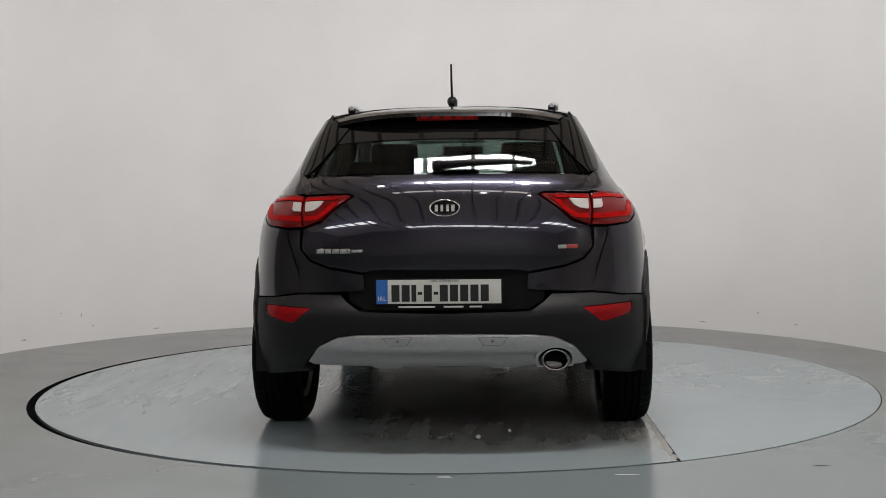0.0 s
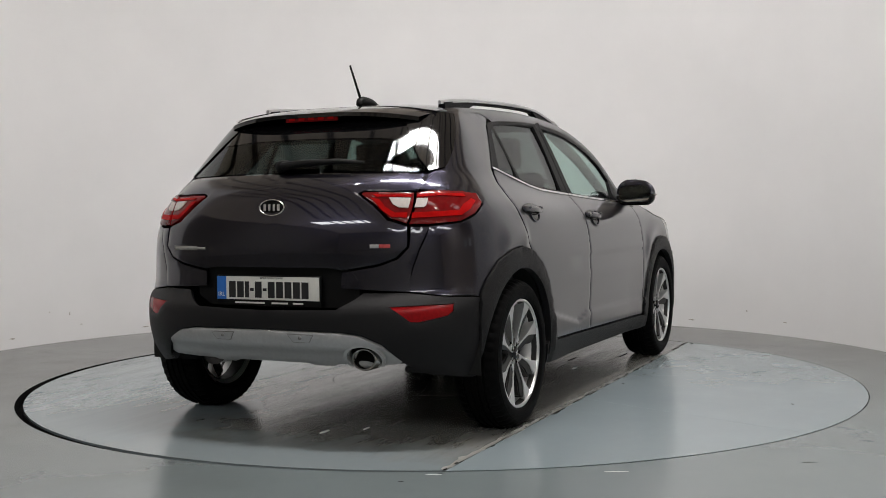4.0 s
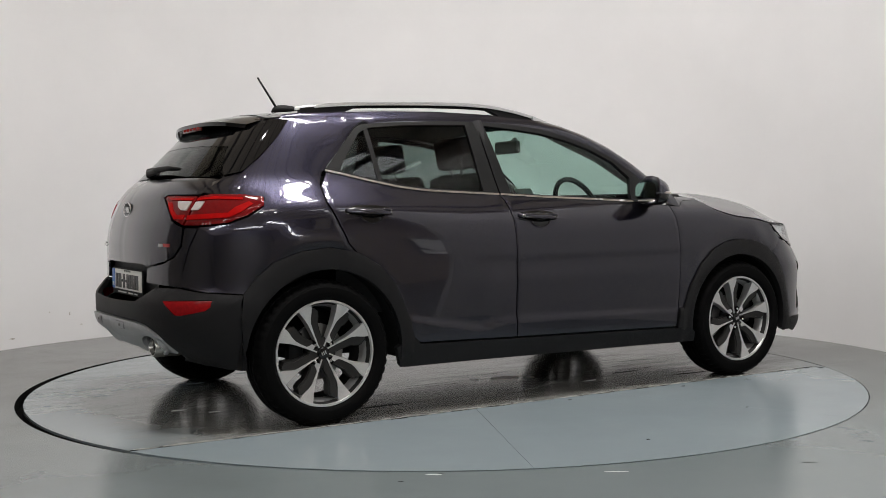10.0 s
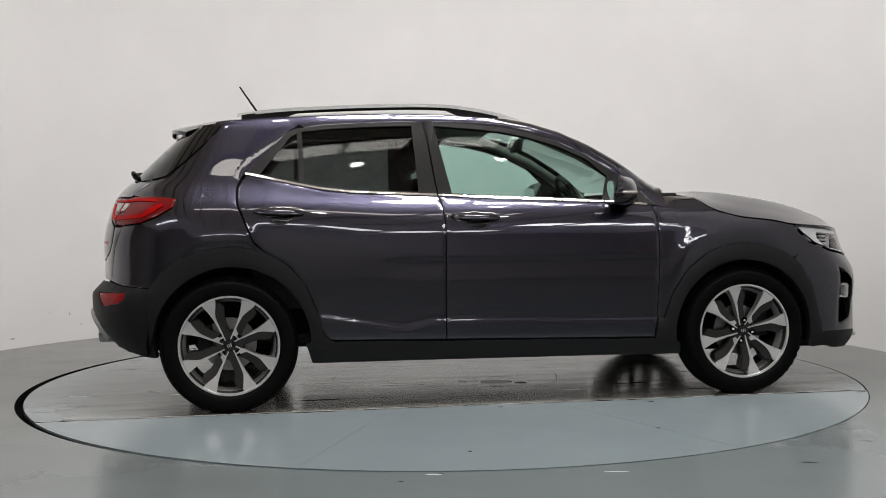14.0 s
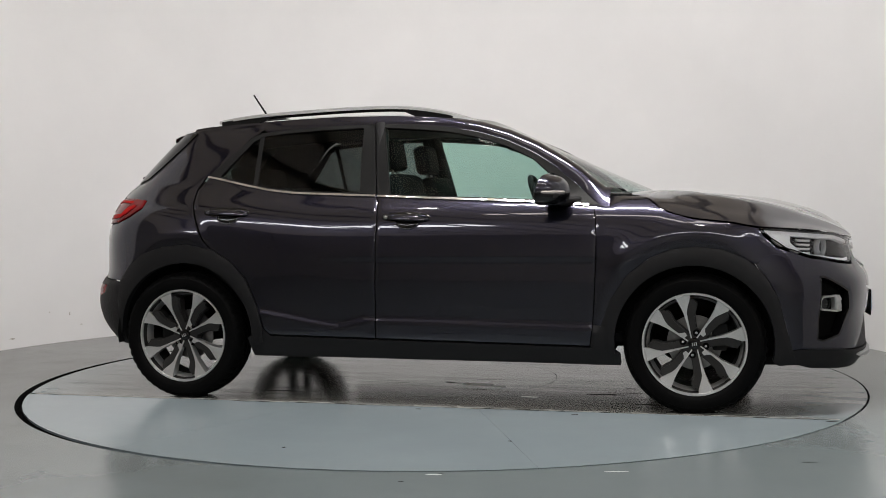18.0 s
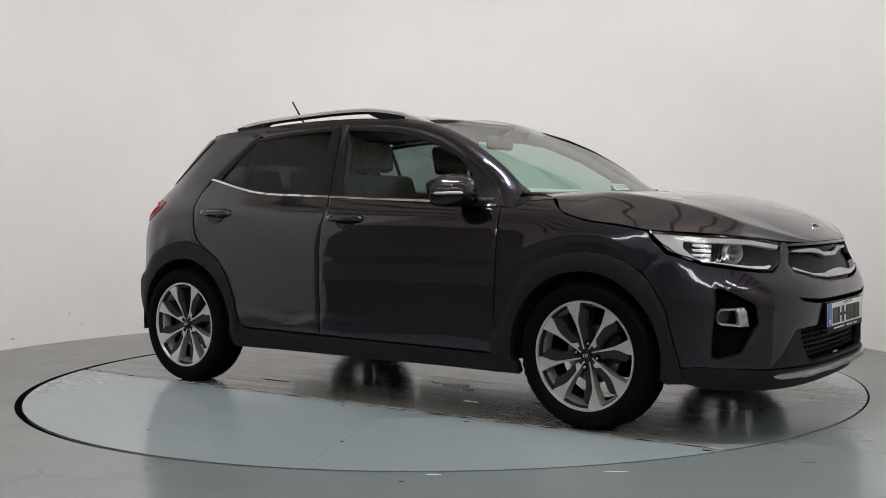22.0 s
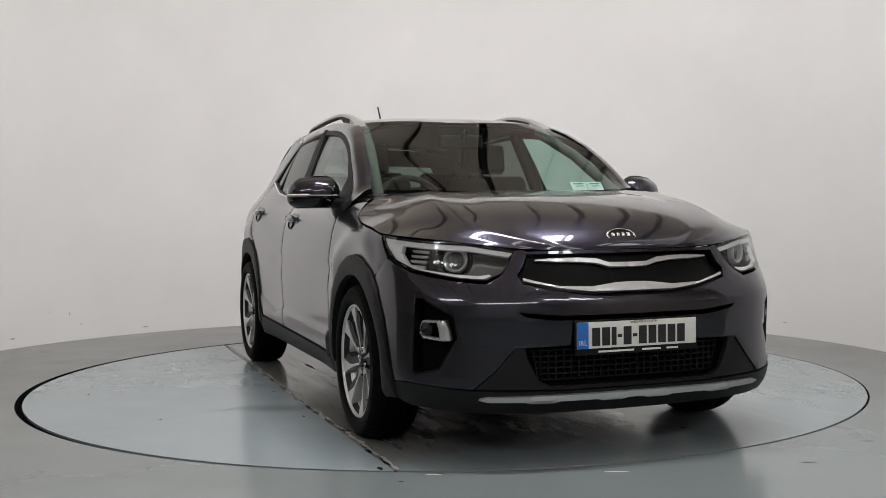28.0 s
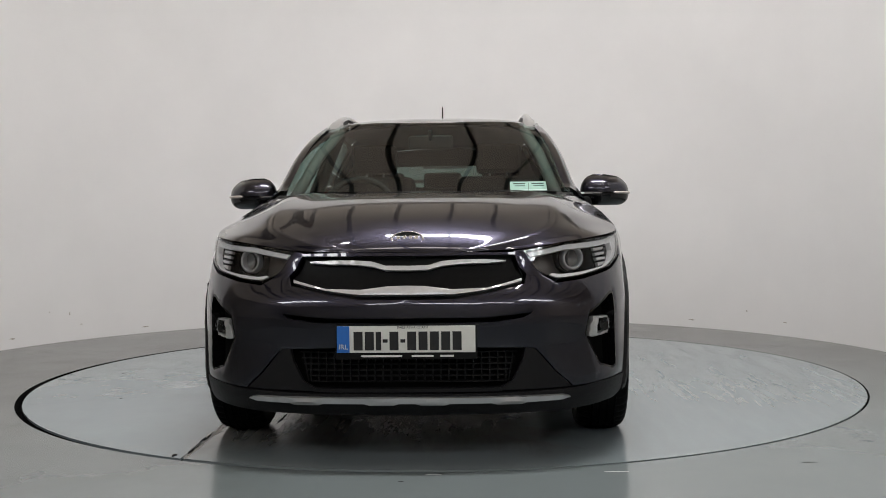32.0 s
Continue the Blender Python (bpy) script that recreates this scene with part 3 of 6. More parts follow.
FRONT_X = (2.02, 2.072, 2.112, 2.12, 2.122, 2.135, 2.128, 2.09, 2.055, 2.035, 2.0, 1.96)
REAR_Z = (0.22, 0.28, 0.33, 0.38, 0.45, 0.56, 0.595, 0.63, 0.70, 0.81, 0.90, 0.97, 1.03, 1.08, 1.12, 1.18, 1.245, 1.31, 1.37, 1.45)
REAR_X = (-1.83, -1.89, -1.945, -1.985, -2.012, -2.015, -1.985, -1.95, -1.95, -1.953, -1.94, -1.918, -1.897, -1.862, -1.805, -1.746, -1.678, -1.6065, -1.535, -1.44)
REAR_NZ = (0.2, 0.58, 0.72, 0.82, 0.9, 1.0, 1.1, 1.4)
REAR_N = (2.6, 2.5, 2.4, 2.4, 2.4, 2.15, 2.0, 2.2)
FX0, RX0 = 1.2, -1.2
FRONT_NZ, FRONT_N = (0.2, 0.3, 0.45, 0.6, 0.68, 0.74, 0.86), (3.0, 2.9, 2.75, 2.7, 2.4, 2.15, 2.2)
PX = 4.0


def smoothed(zs, ws, spread):
    """The table as a smooth curve in 4 mm steps."""
    z = np.arange(0.0, 1.6, 0.004)
    w = np.interp(z, zs, ws)
    m = 40
    k = np.exp(-0.5 * (np.arange(-m, m + 1) * 0.004 / spread) ** 2)
    pad = np.concatenate([np.full(m, w[0]), w, np.full(m, w[-1])])
    return z, np.convolve(pad, k / k.sum(), "valid")


ZS, PROF_S = smoothed(PROF_Z, PROF_W, 0.016)
_, REAR_S = smoothed(PROF_Z, REAR_W, 0.016)
_, FRONT_S = smoothed(PROF_Z, FRONT_W, 0.016)
_, FRONT_XS = smoothed(FRONT_Z, FRONT_X, 0.014)
_, REAR_XS = smoothed(REAR_Z, REAR_X, 0.012)
_, REAR_NS = smoothed(REAR_NZ, REAR_N, 0.06)
K = 0.9


def smooth(a, b, x):
    t = min(1.0, max(0.0, (x - a) / (b - a)))
    return t * t * (3 - 2 * t)


def half_width(x, z):
    w = float(np.interp(z, ZS, PROF_S))
    if x < -0.4:
        k = smooth(-0.4, -1.15, x)
        w += (float(np.interp(z, ZS, REAR_S)) - w) * k
    elif x > 0.5:
        k = smooth(0.5, 1.2, x)
        w += (float(np.interp(z, ZS, FRONT_S)) - w) * k
    return w


def front_pt(s, z):
    """Round the nose: s is 0 at the side above the front axle and K * pi / 2 at the middle."""
    a = s / K
    a0, x0 = min(max(a, 1e-4), math.pi - 1e-4), FX0
    xf, n = float(np.interp(z, ZS, FRONT_XS)), float(np.interp(z, FRONT_NZ, FRONT_N))
    x = x0 + (xf - x0) * math.sin(a0) ** (2 / PX)
    c = math.cos(a0)
    y = half_width(1.2, z) * math.copysign(abs(c) ** (2 / n), c)
    if a < 0:
        x = x0 + s
    return np.array((x, -y, z))


def fx(x, z):
    xf = float(np.interp(z, ZS, FRONT_XS))
    return K * math.asin(min(1.0, max(0.0, (x - FX0) / (xf - FX0))) ** (PX / 2)), z


def fy(y, z):
    return K * math.acos(min(1.0, y / half_width(1.2, z)) ** (float(np.interp(z, FRONT_NZ, FRONT_N)) / 2)), z


def rear_pt(s, z):
    a = s / K
    a0 = min(max(a, 1e-4), math.pi - 1e-4)
    n = float(np.interp(z, ZS, REAR_NS))
    xr = float(np.interp(z, ZS, REAR_XS))
    x = RX0 + (xr - RX0) * math.sin(a0) ** (2 / PX)
    c = math.cos(a0)
    y = half_width(-1.2, z) * math.copysign(abs(c) ** (2 / n), c)
    if a < 0:
        x = RX0 - s
    return np.array((x, -y, z))


def rx(x, z):
    xr = float(np.interp(z, ZS, REAR_XS))
    return K * math.asin(min(1.0, max(0.0, (x - RX0) / (xr - RX0))) ** (PX / 2)), z


def ry(y, z):
    n = float(np.interp(z, ZS, REAR_NS))
    return K * math.acos(min(1.0, y / half_width(-1.2, z)) ** (n / 2)), z


MID = K * math.pi / 2


def crease_z(x):
    return float(np.interp(x, (-0.86, -0.45, -0.30, 0.85), (0.452, 0.378, 0.415, 0.392)))


def arch_bulge(x, z):
    """The wings swell a little above the wheel arches."""
    if z < 0.55 or z > 0.99:
        return 0.0
    if x > 0:
        r, fade = math.hypot(x - 1.29, z - 0.325), smooth(1.56, 1.40, x) * smooth(0.88, 0.98, x)
    else:
        r, fade = math.hypot(x + 1.29, z - 0.325), smooth(-1.52, -1.40, x) * smooth(-1.13, -1.22, x)
    return 0.013 * math.exp(-((r - 0.515) / 0.050) ** 2) * fade * smooth(0.55, 0.68, z) * smooth(0.99, 0.93, z)


def side_pt(x, z):
    """The flank: doors, wings and pillars."""
    k = arch_bulge(x, z)
    if x > FX0:
        p = front_pt(fx(x, z)[0], z)
        return np.array((x, p[1] - k, z))
    if x < RX0:
        p = rear_pt(rx(x, z)[0], z)
        return np.array((x, p[1] - k, z))
    w = half_width(x, z) + k
    if -0.87 < x < 0.86 and z < 0.6:
        w += 0.010 * smooth(crease_z(x) + 0.016, crease_z(x) - 0.006, z)
    w -= 0.005 * (1 - smooth(0.708, 0.722, z)) * smooth(0.60, 0.69, z) * smooth(-0.62, -0.35, x) * smooth(0.95, 0.8, x)
    return np.array((x, -w, z))


car = thing("car", "dark graphite-grey small crossover car, clean and parked on the turning disc", "car")

ARCH_F = [(1.695, 0.40), (1.665, 0.53), (1.60, 0.645), (1.52, 0.715), (1.42, 0.757), (1.30, 0.772), (1.19, 0.760), (1.09, 0.722), (0.985, 0.64), (0.905, 0.52), (0.862, 0.40), (0.828, 0.402), (0.814, 0.303)]
ARCH_R = [(-0.842, 0.37), (-0.862, 0.45), (-0.93, 0.61), (-1.01, 0.700), (-1.12, 0.765), (-1.26, 0.793), (-1.40, 0.778), (-1.52, 0.738), (-1.60, 0.672), (-1.655, 0.60)]


def arc(cx, cz, r, a0, a1, n):
    return [(cx + r * math.cos(radians(a0 + (a1 - a0) * i / n)), cz + r * math.sin(radians(a0 + (a1 - a0) * i / n))) for i in range(n + 1)]


# outlines on the flank (x, z)
BELT = [(-1.195, 1.143), (-0.97, 1.092), (-0.84, 1.066), (-0.70, 1.050), (-0.42, 1.037), (-0.265, 1.030), (0.01, 1.015), (0.30, 1.003), (0.60, 0.988), (0.80, 0.972)]
FRAME_TOP = [(-1.215, 1.135), (-1.10, 1.245), (-0.995, 1.350), (-0.96, 1.369), (-0.80, 1.385), (-0.52, 1.400), (-0.31, 1.402), (-0.07, 1.393), (0.08, 1.377), (0.226, 1.346), (0.373, 1.300), (0.517, 1.231), (0.64, 1.150), (0.74, 1.070), (0.83, 0.985), (0.885, 0.952)]


def belt_z(x):
    return float(np.interp(x, [p[0] for p in BELT], [p[1] for p in BELT]))


def top_z(x):
    return float(np.interp(x, [p[0] for p in FRAME_TOP], [p[1] for p in FRAME_TOP]))


def flank():
    rear_edge = [(-1.246, 1.07), (-1.243, 1.0), (-1.205, 0.90), (-1.165, 0.81), (-1.125, 0.768)]
    gap_mid = [(-0.272, 1.032), (-0.252, 1.0), (-0.241, 0.904), (-0.242, 0.74), (-0.246, 0.55), (-0.246, 0.323)]
    rear_door = rear_edge + [(-1.01, 0.702), (-0.93, 0.612), (-0.866, 0.457), (-0.845, 0.372), (-0.806, 0.335)] + gap_mid[::-1] \
        + [(-0.42, 1.037), (-0.70, 1.050), (-0.84, 1.066), (-0.97, 1.092), (-1.195, 1.143)]
    doors = []
    for mir in (False, True):
        d = part("rear_door", panel_mesh("rear_door", rear_door, side_pt, PAINT, step=0.0145, gap=0.003, lip=0.002, mirror=mir), PAINT, car)
        doors.append(d)
    front_edge = [(0.825, 0.972), (0.838, 0.90), (0.842, 0.80), (0.840, 0.70), (0.834, 0.56), (0.824, 0.40), (0.81, 0.305)]
    front_door = gap_mid + front_edge[::-1] + [(0.60, 0.988), (0.30, 1.003), (0.01, 1.015)]
    for mir in (False, True):
        doors.append(part("front_door", panel_mesh("front_door", front_door, side_pt, PAINT, step=0.0145, gap=0.003, lip=0.002, mirror=mir), PAINT, car))
    # front wing: from the door to the lamp, above the arch
    wing = front_edge[:-1] + [(0.865, 0.40), (0.905, 0.52), (0.985, 0.64), (1.09, 0.722), (1.19, 0.760), (1.30, 0.772), (1.42, 0.757), (1.52, 0.715), (1.56, 0.692),
                              (1.62, 0.73), (1.655, 0.77), (1.60, 0.82), (1.575, 0.858), (1.45, 0.882), (1.28, 0.903), (1.17, 0.935), (1.12, 0.965), (1.075, 1.000), (0.95, 0.994), (0.90, 0.962), (0.86, 0.968)]
    panel("front_wing", wing, side_pt, PAINT, car, both=True, step=0.02, gap=0.002, lip=0.002)
    # rear quarter with the rear pillar up to the roof
    quarter = [(-1.249, 1.075), (-1.247, 1.0), (-1.209, 0.90), (-1.169, 0.81), (-1.129, 0.768), (-1.26, 0.793), (-1.40, 0.778), (-1.52, 0.738), (-1.60, 0.672), (-1.655, 0.60),
               (-1.70, 0.605), (-1.80, 0.612), (-1.862, 0.628), (-1.85, 0.72), (-1.835, 0.80), (-1.80, 0.893), (-1.70, 0.905), (-1.62, 0.935), (-1.545, 0.98), (-1.53, 1.022), (-1.70, 1.034), (-1.765, 1.045), (-1.72, 1.085), (-1.62, 1.125),
               (-1.55, 1.20), (-1.45, 1.31), (-1.40, 1.392), (-1.20, 1.405), (-1.0, 1.415), (-0.935, 1.392), (-1.0, 1.352), (-1.10, 1.245), (-1.222, 1.132)]
    panel("rear_quarter", quarter, side_pt, PAINT, car, both=True, step=0.022, gap=0.002, lip=0.002)
    # dark inner skin that closes the gaps
    skin = [(-1.70, 0.64)] + [(x - 0.02, z + 0.02) for x, z in ARCH_R[::-1]] + [(-0.80, 0.26), (0.86, 0.26)] + [(x, z + 0.02) for x, z in ARCH_F[::-1]] \
        + [(1.60, 0.80), (1.50, 0.85), (1.10, 0.94), (0.88, 0.94), (0.60, 0.97), (0.0, 0.995), (-0.70, 1.03), (-0.97, 1.07), (-1.22, 1.12), (-1.40, 1.33), (-1.52, 1.17), (-1.56, 1.0), (-1.74, 0.9)]
    panel("inner_skin", skin, side_pt, GAP, car, both=True, step=0.05, off=-0.013, thick=0.012)
    # sill trim between the arches
    sill = [(-0.90, 0.225), (0.955, 0.215), (0.950, 0.27), (0.87, 0.33), (0.815, 0.300), (-0.246, 0.318), (-0.80, 0.330), (-0.842, 0.368), (-0.93, 0.32)]
    panel("sill_trim", sill, side_pt, CLAD, car, "grained dark plastic sill trim", both=True, step=0.03, off=0.004, thick=0.03, gap=0.002)
    # wheel arch trims
    fr = [(1.66, 0.232), (1.735, 0.236), (1.724, 0.30)] + ARCH_F + arc(1.285, 0.325, 0.362, 188, -12, 40)
    panel("wheel_arch_trim", fr, side_pt, CLAD, car, "grained dark plastic wheel arch trim", both=True, step=0.022, off=0.013, thick=0.035, lip=0.004)
    rr = ARCH_R + [(-1.67, 0.50), (-1.655, 0.33)] + arc(-1.275, 0.325, 0.372, 178, -8, 40)[1:-1] + [(-0.90, 0.27), (-0.842, 0.30)]
    panel("wheel_arch_trim", rr, side_pt, CLAD, car, "grained dark plastic wheel arch trim", both=True, step=0.022, off=0.013, thick=0.035, lip=0.004)
    return doors


DOORS = flank()


# glass, frames and pillars on the flank
def windows():
    up = lambda xs, d: [(x, top_z(x) - d) for x in xs]
    lo = lambda xs, d: [(x, belt_z(x) + d) for x in xs]
    rear_glass_hole = [(-1.135, 1.142), (-0.985, 1.325), (-0.935, 1.352)] + up((-0.80, -0.60, -0.375), 0.018) + [(-0.358, 1.046)] + lo((-0.42, -0.70, -0.84, -0.97), 0.012)
    front_glass_hole = [(-0.262, 1.382)] + up((-0.07, 0.08, 0.226, 0.373, 0.517), 0.026) + [(0.615, 1.118), (0.575, 1.000)] + lo((0.30, 0.01), 0.010) + [(-0.195, 1.036)]
    frame_r = [(-1.205, 1.146), (-1.10, 1.250), (-0.995, 1.353), (-0.955, 1.371)] + [(x, top_z(x)) for x in (-0.80, -0.52, -0.322)] + [(-0.308, 1.34), (-0.278, 1.10), (-0.268, 1.034)] + [(x, belt_z(x) + 0.002) for x in (-0.42, -0.70, -0.84, -0.97)]
    frame_f = [(-0.302, 1.404)] + [(x, top_z(x)) for x in (-0.07, 0.08, 0.226, 0.373, 0.517, 0.64, 0.74, 0.83)] + [(0.87, 0.962), (0.83, 0.968), (0.60, 0.990), (0.30, 1.005), (0.01, 1.017), (-0.262, 1.033), (-0.272, 1.10), (-0.30, 1.34)]
    def pane_pt(x0, x1):
        ends = [(half_width(x, 1.06) - 0.016 * (x < -1), half_width(x, 1.36) + 0.004 * (x < -1)) for x in (x0, x1)]

        def fn(x, z):
            k, v = (x - x0) / (x1 - x0), (z - 1.06) / 0.30
            lo_ = ends[0][0] + (ends[1][0] - ends[0][0]) * k + 0.004 * 4 * k * (1 - k)
            hi_ = ends[0][1] + (ends[1][1] - ends[0][1]) * k + 0.006 * 4 * k * (1 - k)
            return np.array((x, -(lo_ + (hi_ - lo_) * v + 0.006 * 4 * v * (1 - v)), z))
        return fn
    for i, (frame_poly, hole, glass_m) in enumerate(((frame_r, rear_glass_hole, PRIVACY), (frame_f, front_glass_hole, GLASS))):
        for k, mir in enumerate((False, True)):
            door = DOORS[2 * i + k]
            part("window_frame", panel_mesh("window_frame", frame_poly, side_pt, BLACK, step=0.025, off=0.002, thick=0.02, holes=(hole,), gap=0.001, mirror=mir), BLACK, door, "satin black window frame")
            part("window_pane", panel_mesh("window_pane", inset(hole, -0.004), pane_pt(-1.13, -0.36) if i == 0 else pane_pt(-0.25, 0.62), glass_m, step=0.05, off=-0.008, thick=0.003, mirror=mir), glass_m, door, "dark tinted glass" if i == 0 else "clear greenish glass")
    # divider of the small rear pane
    div = [(-0.952, 1.352), (-0.928, 1.352), (-0.918, 1.082), (-0.94, 1.086)]
    panel("window_divider", div, side_pt, BLACK, DOORS[0], off=0.0, thick=0.012, step=0.04)
    part("window_divider", panel_mesh("window_divider", div, side_pt, BLACK, off=0.0, thick=0.012, step=0.04, mirror=True), BLACK, DOORS[1])
    # bright strip along the belt, one piece to a door
    for lo_x, hi_x, ds in ((-1.205, -0.272, DOORS[0:2]), (-0.262, 0.80, DOORS[2:4])):
        xs = np.linspace(lo_x, hi_x, 22)
        strip = [(x, belt_z(x) + 0.004) for x in xs] + [(x, belt_z(x) - 0.006) for x in xs[::-1]]
        for d, mir in zip(ds, (False, True)):
            part("belt_strip", panel_mesh("belt_strip", strip, side_pt, CHROME, step=0.03, off=0.006, thick=0.01, lip=0.0015, mirror=mir), CHROME, d, "bright chrome belt strip")


windows()


def door_handles():
    """An eye-shaped dark cup, a grip across it, and a scoop below with a bright edge."""
    for (hx, hz), ds, lock in (((-1.045, 0.948), DOORS[0:2], False), ((-0.092, 0.914), DOORS[2:4], True)):
        y = -half_width(hx, hz)
        at = lambda dx, dy, dz: (hx + dx, side_pt(hx + dx, hz + dz)[1] - dy, hz + dz)
        eye = [(hx + 0.125 * math.cos(a), hz + 0.004 + (0.029 if math.sin(a) > 0 else 0.022) * math.copysign(abs(math.sin(a)) ** 0.9, math.sin(a))) for a in np.linspace(0, 2 * math.pi, 28, endpoint=False)]
        cup = panel_mesh("handle_cup", eye, side_pt, GLOSSBLACK, step=0.012, off=0.0035, thick=0.006, lip=0.003)
        bowl = [(hx + 0.010 + 0.060 * math.cos(a), hz - 0.012 + 0.038 * math.sin(a)) for a in np.linspace(math.pi, 2 * math.pi, 14)]
        scoop = panel_mesh("handle_scoop", bowl, side_pt, GLOSSBLACK, step=0.012, off=0.003, thick=0.005, lip=0.002)
        edge = mesh_of("scoop_edge", *tube([at(p[0] - hx, 0.004, p[1] - hz) for p in bowl], [0.0015] + [0.0035] * 12 + [0.0015], 6), PAINT)
        # the grip: a flat-backed bar with a ridge along its upper edge
        verts, faces = [], []
        n = 22
        for i in range(n):
            u = i / (n - 1)
            dx = -0.118 + 0.236 * u
            out = 0.006 + 0.030 * math.sin(math.pi * u) ** 0.55
            h = 0.009 + 0.006 * math.sin(math.pi * u) ** 0.5
            zc = 0.006 - 0.010 * (u - 0.5)
            for dz, dy in ((h, out * 0.55), (h * 0.75, out * 0.92), (h * 0.1, out), (-h * 0.75, out * 0.86), (-h, out * 0.5), (0.0, out * 0.2)):
                verts.append(at(dx, dy, zc + dz))
        for i in range(n - 1):
            faces += [(i * 6 + q, i * 6 + (q + 1) % 6, (i + 1) * 6 + (q + 1) % 6, (i + 1) * 6 + q) for q in range(6)]
        faces += [tuple(range(6))[::-1], tuple(range(n * 6 - 6, n * 6))]
        bar = mesh_of("handle_bar", verts, faces, PAINT, sharp_deg=60)
        ends = []
        for dx0, dx1 in ((-0.092, -0.050), (0.052, 0.112)):
            pts = [at(dx0 + (dx1 - dx0) * k / 5, 0.020 + 0.006 * math.sin(math.pi * k / 5), 0.021 - 0.010 * abs(dx0 + (dx1 - dx0) * k / 5) / 0.1) for k in range(6)]
            ends.append(mesh_of("handle_shoulder", *tube(pts, [0.002, 0.006, 0.007, 0.007, 0.006, 0.002], 8), PAINT))
        items = [("handle_bar", bar, PAINT), ("handle_cup", cup, GLOSSBLACK), ("handle_scoop", scoop, GLOSSBLACK), ("scoop_edge", edge, PAINT)] + [("handle_shoulder", e, PAINT) for e in ends]
        if lock:
            v, f = revolve([(0.001, -0.003), (0.008, -0.003), (0.010, 0.002)], 16)
            c = Vector(at(-0.098, 0.024, 0.008))
            items.append(("door_lock", mesh_of("door_lock", [Vector(q) + c for q in v], f, STEEL), STEEL))
        for d, mir in zip(ds, (False, True)):
            for nm, me, m in items:
                part(nm, flip(me) if mir else me, m, d)


door_handles()


# ---- upper body: roof, screen, bonnet as lofted sheets ----
def edge_curve(x):
    """Top edge of the flank where roof and screen pillar begin."""
    z = float(np.interp(x, (-1.56, -1.285, -1.08, -0.80, -0.51, -0.215, 0.085, 0.234, 0.381, 0.525, 0.666, 0.748, 0.86),
                        (1.372, 1.407, 1.420, 1.434, 1.441, 1.436, 1.415, 1.386, 1.340, 1.275, 1.192, 1.135, 1.042)))
    w = half_width(x, z)
    return np.array((x, -(w if x > -1.2 else w - 0.10 * ((x + 1.2) / 0.36) ** 2), z))


def sheet(name, rows, material, parent, label="", thick=0.0):
    """A lofted grid through rows of points, given from the right-hand edge to the middle and mirrored."""
    full = []
    for r in rows:
        r = [np.array(p, float) for p in r]
        full.append(r + [p * np.array((1, -1, 1)) for p in r[-2::-1]])
    k = len(full[0])
    verts = [p for r in full for p in r]
    faces = [(i * k + j, i * k + j + 1, (i + 1) * k + j + 1, (i + 1) * k + j) for i in range(len(full) - 1) for j in range(k - 1)]
    bm = bmesh.new()
    bv = [bm.verts.new(v) for v in verts]
    for f in faces:
        bm.faces.new([bv[i] for i in f])
    bmesh.ops.recalc_face_normals(bm, faces=bm.faces[:])
    up = sum(f.normal.z * f.calc_area() for f in bm.faces)
    if up < 0:
        bmesh.ops.reverse_faces(bm, faces=bm.faces[:])
    if thick:
        bmesh.ops.solidify(bm, geom=bm.faces[:], thickness=thick)
    me = bpy.data.meshes.new(name)
    bm.to_mesh(me)
    bm.free()
    me.materials.append(material)
    me.shade_smooth()
    me.set_sharp_from_angle(angle=radians(55))
    return part(name, me, material, parent, label)


def roof_z(x):
    return float(np.interp(x, (-1.60, -1.40, -1.1, -0.7, -0.3, 0.0, 0.16, 0.25, 0.27), (1.402, 1.432, 1.463, 1.482, 1.482, 1.465, 1.443, 1.425, 1.417)))


def roof_row(x, bow=0.0):
    e = edge_curve(x)
    row = []
    for v in np.linspace(1, 0, 12):
        y = e[1] * v
        zm = roof_z(x + bow * (1 - v * v))
        z = zm + (e[2] - zm) * v ** 3.2
        row.append((x + bow * (1 - v * v), y, z))
    return row


